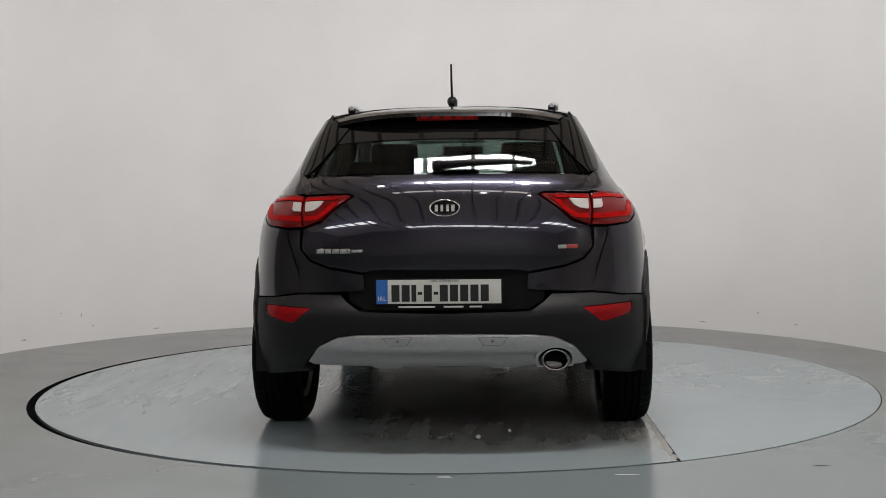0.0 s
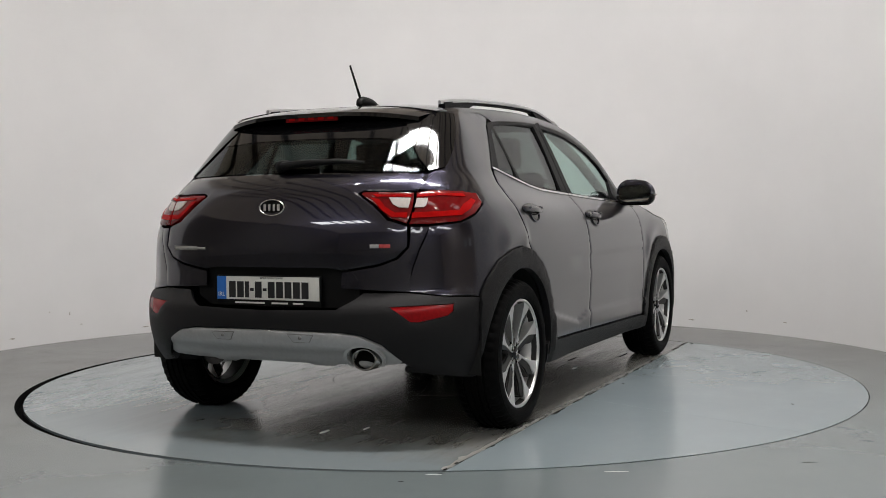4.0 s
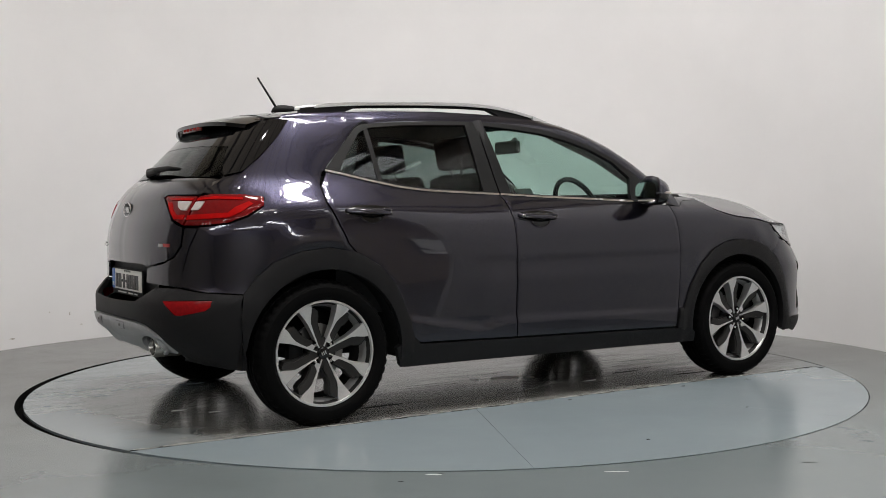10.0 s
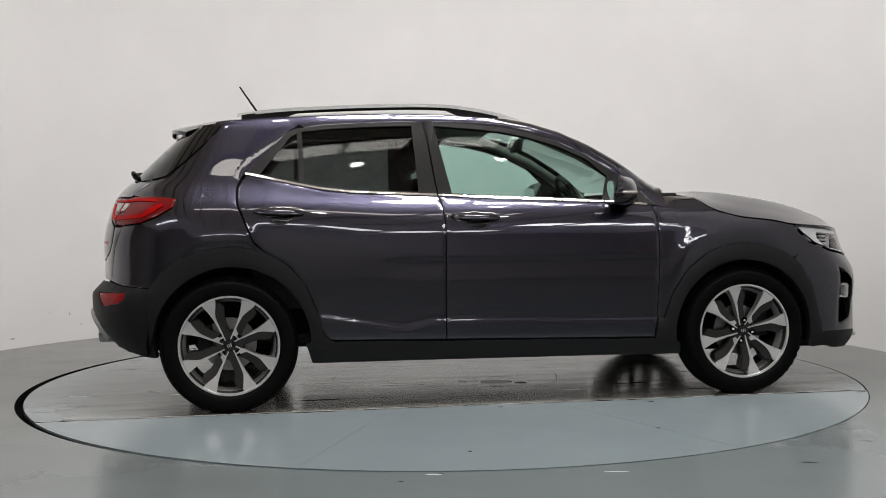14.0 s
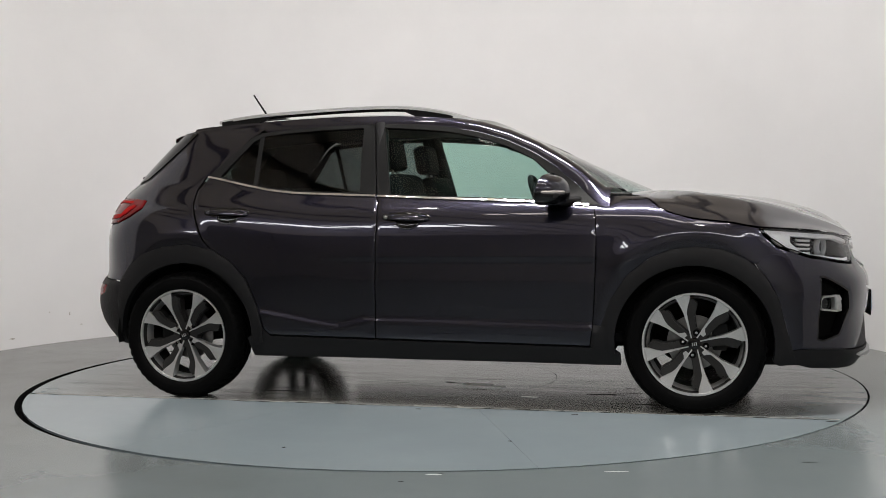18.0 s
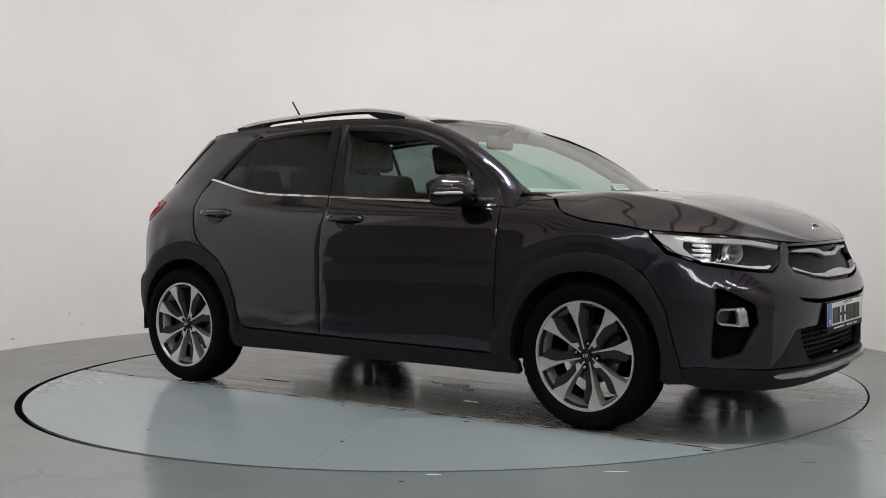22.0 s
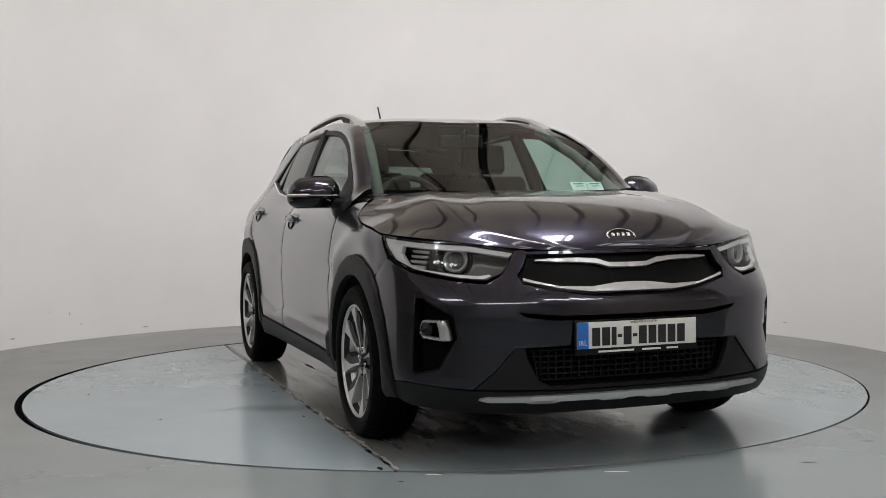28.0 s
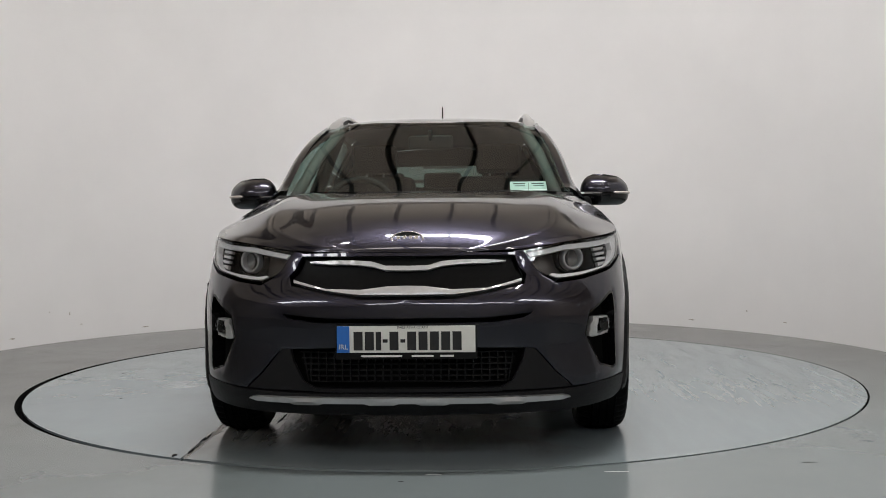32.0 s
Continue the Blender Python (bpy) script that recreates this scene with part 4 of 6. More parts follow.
def upper():
    xs = list(np.linspace(-1.42, 0.150, 27))
    rows = [roof_row(x, 0.115 * smooth(-0.6, 0.12, x)) for x in xs]
    sheet("roof", rows, PAINT, car)
    # screen: header to cowl
    rows = []
    for k in np.linspace(0, 1, 16):
        ex = 0.135 + (0.875 - 0.135) * k
        e = edge_curve(ex)
        e = e + np.array((0.012, 0.045, 0.012))
        cx = 0.245 + (1.085 - 0.245) * k
        cz = 1.420 + (1.040 - 1.420) * (0.86 * k + 0.14 * k * k) - 0.020 * math.sin(math.pi * k)
        row = []
        for v in np.linspace(1, 0, 12):
            row.append((cx + (e[0] - cx) * v ** 2.4, e[1] * v, cz + (e[2] - cz) * v ** 2.4))
        rows.append(row)
    # the upper edge meets the front edge of the roof
    shift = [np.array(a) - np.array(b) for a, b in zip(roof_row(0.150, 0.115), rows[0])]
    for k, r in enumerate(rows):
        f = (1 - k / 15) ** 1.6
        rows[k] = [np.array(p) + d * f for p, d in zip(r, shift)]
    ws = sheet("windscreen", rows, SCREEN, car, "clear windscreen with a dark top band")
    # screen pillar strip between door frame and screen
    pil = []
    for x in np.linspace(-1.35, 0.900, 62):
        zt = top_z(x) if x > -0.94 else float(np.interp(x, (-1.40, -1.20, -1.0, -0.935), (1.388, 1.401, 1.411, 1.388)))
        a = side_pt(x, min(zt, edge_curve(x)[2] - 0.004))
        b = edge_curve(x)
        c = b + np.array((0.012, 0.05, 0.014)) if x > 0.10 else b + np.array((0, 0.012, 0.004))
        m = (a + b) / 2 + np.array((0, -0.006, 0.004)) * smooth(-1.0, -0.85, x)
        pil.append([a, m, b, (b + c) / 2 + np.array((0.0, -0.002, 0.006)), c])
    k = 5
    verts = [p for r in pil for p in r]
    faces = [(i * k + j, i * k + j + 1, (i + 1) * k + j + 1, (i + 1) * k + j) for i in range(len(pil) - 1) for j in range(k - 1)]
    pair("roof_side_rail_panel", mesh_of("roof_side_rail_panel", verts, faces, PAINT, sharp_deg=50), PAINT, car)
    # bonnet
    on = lambda x, z: (x, -side_pt(x, z)[1] - 0.004, z + 0.003)
    E = spline([(0.87, 0.65, 1.034), (1.065, 0.715, 1.006), on(1.15, 0.945), on(1.28, 0.906), on(1.45, 0.885), on(1.575, 0.862), on(1.77, 0.848), on(1.92, 0.828), (2.005, 0.43, 0.808), (2.045, 0.24, 0.800)], 4)
    C = spline([(1.075, 0, 1.038), (1.25, 0, 1.034), (1.45, 0, 1.022), (1.65, 0, 1.000), (1.80, 0, 0.964), (1.91, 0, 0.924), (1.985, 0, 0.876), (2.03, 0, 0.836), (2.05, 0, 0.812), (2.056, 0, 0.800)], 4)
    rows = []
    for i, (e, c) in enumerate(zip(E, C)):
        u = i / (len(E) - 1)
        row = []
        for v in np.linspace(1, 0, 30):
            p = 4.2
            z = c[2] + (e[2] - c[2]) * v ** p + 0.022 * max(0.0, 1 - abs(v - 20 / 29) / 0.17) ** 1.15 * (1 - u) ** 0.6 * min(1.0, u * 5)
            row.append((c[0] + (e[0] - c[0]) * v ** 2.2, -e[1] * v, z))
        rows.append(row)
    sheet("bonnet", rows, PAINT, car, thick=0.0)
    # top of the wing behind the bonnet corner
    A, B = [], []
    for x in np.linspace(0.875, 1.075, 8):
        z = float(np.interp(x, (0.87, 0.90, 0.95, 1.075), (0.962, 0.962, 0.993, 0.999)))
        A.append(side_pt(x, z))
        B.append(np.array((x - 0.005, -float(np.interp(x, (0.87, 1.065), (0.648, 0.699))), float(np.interp(x, (0.87, 1.065), (1.032, 1.006))))))
    verts = [p for a, b in zip(A, B) for p in (a, (a + b) / 2 + np.array((0, -0.006, 0.006)), b)]
    faces = [(i * 3 + j, i * 3 + j + 1, i * 3 + j + 4, i * 3 + j + 3) for i in range(7) for j in range(2)]
    pair("wing_corner", mesh_of("wing_corner", verts, faces, PAINT), PAINT, car)
    # black corner between pillar foot, cowl and bonnet
    for sgn in (-1, 1):
        part("cowl_corner", box_bm(0.15, 0.09, 0.045, 0.018, (0.925, sgn * 0.652, 1.008), 3), BLACK, car)
    # cowl below the screen
    cowl = [[(0.86, -0.64, 1.028), (0.98, -0.40, 1.022), (1.05, 0, 1.018)], [(0.92, -0.66, 1.016), (1.06, -0.40, 1.022), (1.13, 0, 1.020)]]
    sheet("cowl", cowl, BLACK, car)


upper()


# ---- nose ----
def nose():
    sY = lambda y, z: fy(y, z)
    sX = lambda x, z: fx(x, z)
    lamp = [sX(1.578, 0.860), sX(1.75, 0.846), sY(0.60, 0.832), sY(0.432, 0.802), sY(0.45, 0.775), sY(0.50, 0.715), sY(0.56, 0.690), sY(0.66, 0.700), sX(1.80, 0.728), sX(1.70, 0.762), sX(1.63, 0.810)]
    pocket = [sX(1.845, 0.635), sX(1.875, 0.632), sY(0.682, 0.565), sY(0.665, 0.48), sY(0.725, 0.36), sX(1.86, 0.335), sX(1.835, 0.345)]
    top = [(MID, 0.805), sY(0.20, 0.805), sY(0.43, 0.808), sY(0.46, 0.772), sY(0.508, 0.708), sY(0.56, 0.680), sY(0.66, 0.690), sX(1.80, 0.718), sX(1.70, 0.752), sX(1.635, 0.772), sX(1.565, 0.69), sX(1.60, 0.645),
           sX(1.665, 0.53), sX(1.695, 0.42), sX(1.72, 0.30), sX(1.80, 0.305), sY(0.75, 0.300), sY(0.63, 0.285), sY(0.40, 0.280), (MID, 0.280)]
    # holes that touch the middle line are cut by shaping the outline of the upper and lower bumper
    outer = top[3:16]
    body = [sY(0.40, 0.80), sY(0.43, 0.806)] + outer + [sY(0.70, 0.295), sY(0.62, 0.290)]
    g_out = [sY(0.40, 0.785), sY(0.445, 0.715), sY(0.435, 0.680), sY(0.30, 0.649), sY(0.17, 0.630), (MID, 0.628)]
    s_out = [(MID, 0.558), sY(0.30, 0.559), sY(0.468, 0.576), sY(0.44, 0.560), sY(0.33, 0.544), (MID, 0.541)]
    i_out = [(MID, 0.448), sY(0.25, 0.448), sY(0.44, 0.450), sY(0.43, 0.40), sY(0.39, 0.322), sY(0.345, 0.297)]
    cover = body + [sY(0.55, 0.355), sY(0.475, 0.442)] + [i_out[1], i_out[0]] + s_out[::-1] + g_out[::-1]
    bumper = part("front_bumper", panel_mesh("front_bumper", cover, front_pt, PAINT, step=0.022, thick=0.02, gap=0.0015, lip=0.002, join=True, holes=(inset(pocket, -0.001),)), PAINT, car)
    part("nose_strip", panel_mesh("nose_strip", [(MID, 0.798), sY(0.20, 0.798), sY(0.405, 0.795), sY(0.405, 0.786), sY(0.2, 0.786), (MID, 0.786)], front_pt, PAINT, step=0.03, join=True), PAINT, bumper)
    wedge = [sY(0.47, 0.443), sY(0.548, 0.353), sY(0.615, 0.290), sY(0.35, 0.287)] + [sY(0.345, 0.297), sY(0.39, 0.322), sY(0.43, 0.40), sY(0.44, 0.446)]
    panel("intake_side_trim", wedge, front_pt, CLAD, car, "grained dark plastic beside the intake", both=True, step=0.025, off=-0.006, thick=0.02)
    under = [(MID, 0.297), sY(0.345, 0.297), sY(0.35, 0.284), (MID, 0.284)]
    part("intake_sill", panel_mesh("intake_sill", under, front_pt, CLAD, step=0.03, off=-0.004, thick=0.02, join=True), CLAD, car)
    # dark backing behind openings
    back = [(MID, 0.79), sY(0.42, 0.79), sY(0.46, 0.70), sY(0.48, 0.58), sY(0.46, 0.42), sY(0.40, 0.29), (MID, 0.285)]
    part("grille_backing", panel_mesh("grille_backing", back, front_pt, GAP, step=0.05, off=-0.06, thick=0.01, join=True), GAP, car)
    # grille: gloss black mask, bright upper and lower bars
    g_in = [(MID, 0.785)] + [sY(0.20, 0.785), sY(0.395, 0.780), sY(0.440, 0.713), sY(0.428, 0.684), sY(0.30, 0.653), sY(0.17, 0.634), (MID, 0.632)]
    gr = part("upper_grille", panel_mesh("upper_grille", g_in, front_pt, MESH, step=0.025, off=-0.030, thick=0.012, join=True), MESH, car, "black grille panel")
    bar = lambda ys, top_, bot: [sY(y, t) for y, t in zip(ys, top_)] + [sY(y, b) for y, b in zip(ys[::-1], bot[::-1])]
    ys = (0.0, 0.08, 0.13, 0.20, 0.30, 0.37)
    part("grille_bar", panel_mesh("grille_bar", bar(ys, (0.752, 0.753, 0.768, 0.773, 0.772, 0.768), (0.735, 0.736, 0.750, 0.757, 0.759, 0.764)), front_pt, SATIN, step=0.02, off=-0.004, thick=0.02, lip=0.003, join=True), SATIN, gr, "satin silver upper grille bar")
    ys = (0.0, 0.07, 0.17, 0.30, 0.428)
    part("grille_bar", panel_mesh("grille_bar", bar(ys, (0.678, 0.676, 0.664, 0.668, 0.700), (0.646, 0.646, 0.646, 0.661, 0.690)), front_pt, SATIN, step=0.02, off=0.002, thick=0.025, lip=0.003, join=True), SATIN, gr, "satin silver lower grille bar")
    # slot and lower intake mesh
    for k in range(6):
        z = 0.318 + 0.022 * k
        w = 0.372 + 0.009 * k
        part("intake_bar", panel_mesh("intake_bar", [(MID, z + 0.0025), sY(w, z + 0.0025), sY(w, z - 0.0025), (MID, z - 0.0025)], front_pt, BLACK, step=0.05, off=-0.04, thick=0.02, join=True), BLACK, bumper)
    for k in range(-13, 14):
        y0, y1 = abs(k) * 0.031 - 0.003, abs(k) * 0.031 + 0.003
        if k == 0:
            y0, y1 = 0.0, 0.003
        poly = [sY(y0, 0.432), sY(y1, 0.432), sY(min(y1, 0.385), 0.318), sY(min(y0, 0.379), 0.318)]
        part("intake_rib", panel_mesh("intake_rib", poly, front_pt, BLACK, step=0.05, off=-0.043, thick=0.015, mirror=k > 0), BLACK, bumper)
    # lower lip and silver bar
    lip_ = [(MID, 0.278), sY(0.40, 0.279), sY(0.63, 0.285), sY(0.75, 0.298), sX(1.80, 0.303), sX(1.725, 0.298), sX(1.72, 0.24), sX(1.80, 0.215), sY(0.60, 0.198), (MID, 0.19)]
    part("front_lip", panel_mesh("front_lip", lip_, front_pt, CLAD, step=0.03, thick=0.03, off=0.002, join=True), CLAD, car, "grained dark plastic lower lip")
    sb = [sY(0.0, 0.268), sY(0.40, 0.268), sY(0.575, 0.266), sY(0.60, 0.258), sY(0.57, 0.251), sY(0.44, 0.249), sY(0.42, 0.244), sY(0.33, 0.244), sY(0.31, 0.249), sY(0.16, 0.249), sY(0.14, 0.244), sY(0.05, 0.244), sY(0.03, 0.249), sY(0.0, 0.249)]
    part("silver_lip_bar", panel_mesh("silver_lip_bar", sb, front_pt, SATIN, step=0.025, off=0.022, thick=0.03, lip=0.006, join=True), SATIN, car, "satin silver lower bumper bar")
    # fog lamp pockets
    for mir in (False, True):
        pk = part("fog_lamp_pocket", panel_mesh("fog_lamp_pocket", pocket, front_pt, GAP, step=0.025, off=-0.055, thick=0.01, mirror=mir), GAP, car, " black fog lamp recess")
        part("pocket_edge", panel_mesh("pocket_edge", inset(pocket, -0.004), front_pt, GLOSSBLACK, step=0.02, off=-0.002, thick=0.055, holes=(inset(pocket, 0.007),), mirror=mir), GLOSSBLACK, pk)
        c0 = front_pt(*sX(1.888, 0.508))
        s0 = fx(1.886, 0.508)[0]
        surround = [(s0 - 0.040 * math.cos(a), 0.508 + 0.036 * math.sin(a)) for a in np.linspace(-1.2, 1.2, 9)] + [sY(0.714, 0.543), sY(0.702, 0.51), sY(0.694, 0.468), sY(0.716, 0.464)]
        ring_in = inset(surround, 0.0065)
        eye = [(ring_in[:, 0].min() + (a - ring_in[:, 0].min()) * 0.68, 0.511 + (b - 0.511) * 0.93) for a, b in ring_in]
        part("fog_lamp_surround", panel_mesh("fog_lamp_surround", surround, front_pt, FOGTRIM, step=0.012, off=-0.014, thick=0.03, mirror=mir, lip=0.006, holes=(eye,)), FOGTRIM, pk, "satin chrome fog lamp surround")
        v, f = revolve([(0.001, -0.004), (0.020, -0.006), (0.029, 0.0), (0.031, 0.02)], 20)
        rot = Matrix.Rotation(radians(52), 4, "Z")
        vv = [rot @ (Vector(q) * 0.9) + Vector(c0) + Vector((-0.006, 0.016, 0.003)) for q in v]
        me = mesh_of("fog_lamp", vv, f, LENS)
        part("fog_lamp", flip(me) if mir else me, LENS, pk)
        v, f = revolve([(0.001, 0.012), (0.026, 0.004)], 20)
        me = mesh_of("fog_reflector", [rot @ Vector(q) + Vector(c0) + Vector((-0.016, 0.016, 0.001)) for q in v], f, GLOSSBLACK)
        part("fog_reflector", flip(me) if mir else me, GLOSSBLACK, pk)
    # head lamps
    for mir in (False, True):
        base = part("head_lamp", panel_mesh("head_lamp", lamp, front_pt, BEZEL, step=0.025, off=-0.105, thick=0.01, mirror=mir), BEZEL, car, "clear head lamp with chrome light bar")
        part("lamp_wall", panel_mesh("lamp_wall", inset(lamp, 0.001), front_pt, GLOSSBLACK, step=0.03, off=-0.004, thick=0.10, holes=(inset(lamp, 0.006),), mirror=mir), GLOSSBLACK, base)
        part("lens", panel_mesh("lens", inset(lamp, 0.002), front_pt, LENS, step=0.03, off=0.001, thick=0.004, mirror=mir), LENS, base, "clear lens")
        brow = [sX(1.590, 0.849), sX(1.70, 0.841), sX(1.80, 0.832), sY(0.60, 0.820), sY(0.45, 0.793), sY(0.466, 0.779), sY(0.60, 0.802), sX(1.80, 0.813), sX(1.72, 0.820), sX(1.72, 0.79), sX(1.775, 0.742), sX(1.75, 0.742), sX(1.66, 0.785)]
        part("light_bar", panel_mesh("light_bar", brow, front_pt, GUIDE, step=0.02, off=-0.010, thick=0.02, mirror=mir), GUIDE, base, "silver light guide")
        low = [sX(1.755, 0.752), sX(1.81, 0.737), sY(0.66, 0.718), sY(0.58, 0.712), sY(0.545, 0.717), sY(0.538, 0.712), sY(0.56, 0.703), sY(0.60, 0.701), sY(0.66, 0.708), sX(1.80, 0.733), sX(1.75, 0.747)]
        part("light_bar", panel_mesh("light_bar", low, front_pt, GUIDE, step=0.02, off=-0.010, thick=0.016, mirror=mir), GUIDE, base)
        c0 = Vector((1.860, -0.625, 0.763))
        rot = Matrix.Rotation(radians(62), 4, "Z")
        for nm, prof, m, shift in (("projector_ring", [(0.033, 0.008), (0.036, -0.010), (0.040, -0.014), (0.046, -0.012), (0.050, 0.03)], SATIN, 0.0), ("projector_shroud", [(0.050, 0.010), (0.062, 0.004), (0.066, 0.03)], GLOSSBLACK, 0.0),
                                   ("projector_lens", [(0.001, -0.016), (0.016, -0.014), (0.029, -0.006), (0.038, 0.006)], LENS, 0.0), ("projector_bowl", [(0.001, 0.02), (0.03, 0.010), (0.040, 0.0)], BEZEL, 0.0)):
            v, f = revolve(prof, 24)
            me = mesh_of(nm, [rot @ Vector(q) + c0 + Vector((shift, -shift * 0.6, 0)) for q in v], f, m)
            part(nm, flip(me) if mir else me, m, base)
        for k in range(4):
            z = 0.742 + 0.019 * k
            fin = [sX(1.765, z), sX(1.825, z - 0.003), sX(1.825, z + 0.007), sX(1.755, z + 0.009)]
            part("reflector_fin", panel_mesh("reflector_fin", fin, front_pt, FOGTRIM, step=0.02, off=-0.028, thick=0.012, mirror=mir), FOGTRIM, base)


nose()


# ---- tail ----
def tail():
    sY, sX = ry, rx
    lamp_a = [sY(0.592, 1.030), sY(0.40, 1.034), sY(0.388, 1.026), sY(0.45, 0.985), sY(0.52, 0.925), sY(0.592, 0.900)]
    lamp_b = [sY(0.598, 1.030), sX(1 * -1.72, 1.040), sX(-1.60, 1.036), sX(-1.530, 1.024), sX(-1.540, 0.985), sX(-1.62, 0.940), sX(-1.70, 0.908), sX(-1.80, 0.897), sY(0.598, 0.899)]
    gate = [(MID, 1.118), sY(0.30, 1.117), sY(0.55, 1.112), sY(0.618, 1.105), sY(0.60, 1.036), sY(0.40, 1.038), sY(0.378, 1.026), sY(0.445, 0.980), sY(0.515, 0.918), sY(0.594, 0.892),
            sY(0.60, 0.81), sY(0.56, 0.765), sY(0.49, 0.738), sY(0.335, 0.712), sY(0.28, 0.722), (MID, 0.722)]
    g = part("tailgate", panel_mesh("tailgate", gate, rear_pt, PAINT, step=0.022, thick=0.015, gap=0.002, lip=0.002, join=True), PAINT, car)
    # fixed panel beside the gate
    corner = [sY(0.606, 0.890), sX(-1.80, 0.890), sX(-1.835, 0.80), sX(-1.85, 0.72), sX(-1.862, 0.628), sY(0.50, 0.632), sY(0.33, 0.640), sY(0.335, 0.706), sY(0.49, 0.732), sY(0.565, 0.760), sY(0.606, 0.808)]
    panel("bumper_corner", corner, rear_pt, PAINT, car, both=True, step=0.022, gap=0.002, lip=0.002)
    shoulder = [sY(0.62, 1.100), sX(-1.62, 1.125), sX(-1.72, 1.083), sX(-1.765, 1.047), sY(0.60, 1.040)]
    panel("rear_shoulder", shoulder, rear_pt, PAINT, car, both=True, step=0.022)
    # plate recess
    rec = [(MID, 0.722), sY(0.28, 0.722), sY(0.345, 0.712), sY(0.40, 0.640), sY(0.40, 0.60), sY(0.34, 0.560), (MID, 0.552)]
    part("plate_recess", panel_mesh("plate_recess", rec, lambda s, z: rear_pt(s, z) * np.array((0, 1, 1)) + np.array((-1.895, 0, 0)), BLACK, step=0.03, off=0.0, thick=0.02, join=True), BLACK, car, "black plate recess")
    # bumper cladding
    b = [(MID, 0.553), sY(0.34, 0.561), sY(0.40, 0.598), sY(0.43, 0.625), sY(0.60, 0.626), sX(-1.80, 0.610), sX(-1.70, 0.603), sX(-1.655, 0.598), sX(-1.66, 0.50), sX(-1.645, 0.33), sX(-1.63, 0.262), sX(-1.72, 0.272), sX(-1.84, 0.300),
         sY(0.60, 0.318), sY(0.575, 0.35), sY(0.52, 0.415), sY(0.44, 0.455), sY(0.35, 0.468), (MID, 0.472)]
    refl = [sY(0.552, 0.573), sY(0.70, 0.579), sX(-1.775, 0.580), sX(-1.785, 0.548), sY(0.755, 0.530), sY(0.66, 0.507), sY(0.632, 0.508)]
    bump_ = part("rear_bumper", panel_mesh("rear_bumper", b, rear_pt, CLAD, step=0.022, thick=0.025, gap=0.0015, lip=0.003, join=True, holes=(refl,)), CLAD, car, "grained dark plastic rear bumper")
    for mir in (False, True):
        part("reflector", panel_mesh("reflector", inset(refl, 0.002), rear_pt, REFLECT, step=0.02, off=-0.006, thick=0.01, mirror=mir), REFLECT, bump_, "bright red reflector")
    skid = [(MID, 0.468), sY(0.35, 0.464), sY(0.44, 0.451), sY(0.52, 0.411), sY(0.575, 0.345), sY(0.55, 0.333), sY(0.40, 0.331), sY(0.31, 0.331), sY(0.29, 0.322), sY(0.20, 0.320), sY(0.17, 0.330), (MID, 0.331)]
    def skid_pt(s, z):
        # the plate's lower half steps back below a soft bend
        p = rear_pt(s, z)
        p[0] += 0.020 * smooth(0.412, 0.372, z) - 0.006 * smooth(0.372, 0.412, z)
        return p
    cut = [ry(0.440 + 0.070 * math.cos(a), max(0.336, 0.362 + 0.050 * math.sin(a))) for a in np.linspace(0, 2 * math.pi, 24, endpoint=False)]
    bm = bmesh.new()
    for me in (panel_mesh("a", skid, skid_pt, SKID, step=0.016, off=0.006, thick=0.03, lip=0.004, holes=(cut,)), panel_mesh("b", skid, skid_pt, SKID, step=0.016, off=0.006, thick=0.03, lip=0.004, mirror=True)):
        bm.from_mesh(me)
        bpy.data.meshes.remove(me)
    bmesh.ops.remove_doubles(bm, verts=[v for v in bm.verts if abs(v.co.y) < 2e-3], dist=2e-4)
    sk = part("skid_plate", bm, SKID, car, "silver grey plastic skid plate")
    part("exhaust_opening", panel_mesh("exhaust_opening", cut, rear_pt, GAP, step=0.03, off=-0.05, thick=0.01), GAP, sk)
    rim_c = [ry(0.440 + 0.082 * math.cos(a), max(0.331, 0.362 + 0.062 * math.sin(a))) for a in np.linspace(0, 2 * math.pi, 24, endpoint=False)]
    part("exhaust_surround", panel_mesh("exhaust_surround", rim_c, rear_pt, SKID, step=0.02, off=0.014, thick=0.03, lip=0.005, holes=(cut,)), SKID, sk)
    for y0 in (-0.19, 0.19):
        pk = [(ry(abs(y0) - 0.055, 0.457)), ry(abs(y0) + 0.055, 0.455), ry(abs(y0) + 0.035, 0.428), ry(abs(y0) - 0.035, 0.428)]
        part("cover_gap", panel_mesh("cover_gap", inset(pk, -0.003), skid_pt, STEEL, step=0.02, off=0.0072, thick=0.004, mirror=y0 > 0), STEEL, sk)
        part("tow_cover", panel_mesh("tow_cover", pk, skid_pt, SKID, step=0.02, off=0.011, thick=0.008, mirror=y0 > 0, lip=0.002), SKID, sk)
        v, f = revolve([(0.001, -0.003), (0.006, -0.003), (0.007, 0.002)], 10)
        p0 = Vector(rear_pt(*ry(abs(y0), 0.442)))
        part("parking_sensor", mesh_of("parking_sensor", [Matrix.Rotation(radians(-90), 4, "Z") @ Vector(q) + Vector((p0.x - 0.018, y0, 0.442)) for q in v], f, STEEL), STEEL, sk)
    # tail lamps: deep red lens, white reversing window, bright red bows

    def rim_bow(inner):
        if inner:
            return [sY(0.586, 1.017), sY(0.440, 1.019), sY(0.455, 1.011), sY(0.586, 1.008)]
        return [sY(0.606, 1.017), sX(-1.72, 1.024), sX(-1.62, 1.019), sX(-1.62, 1.008), sX(-1.72, 1.013), sY(0.606, 1.008)]
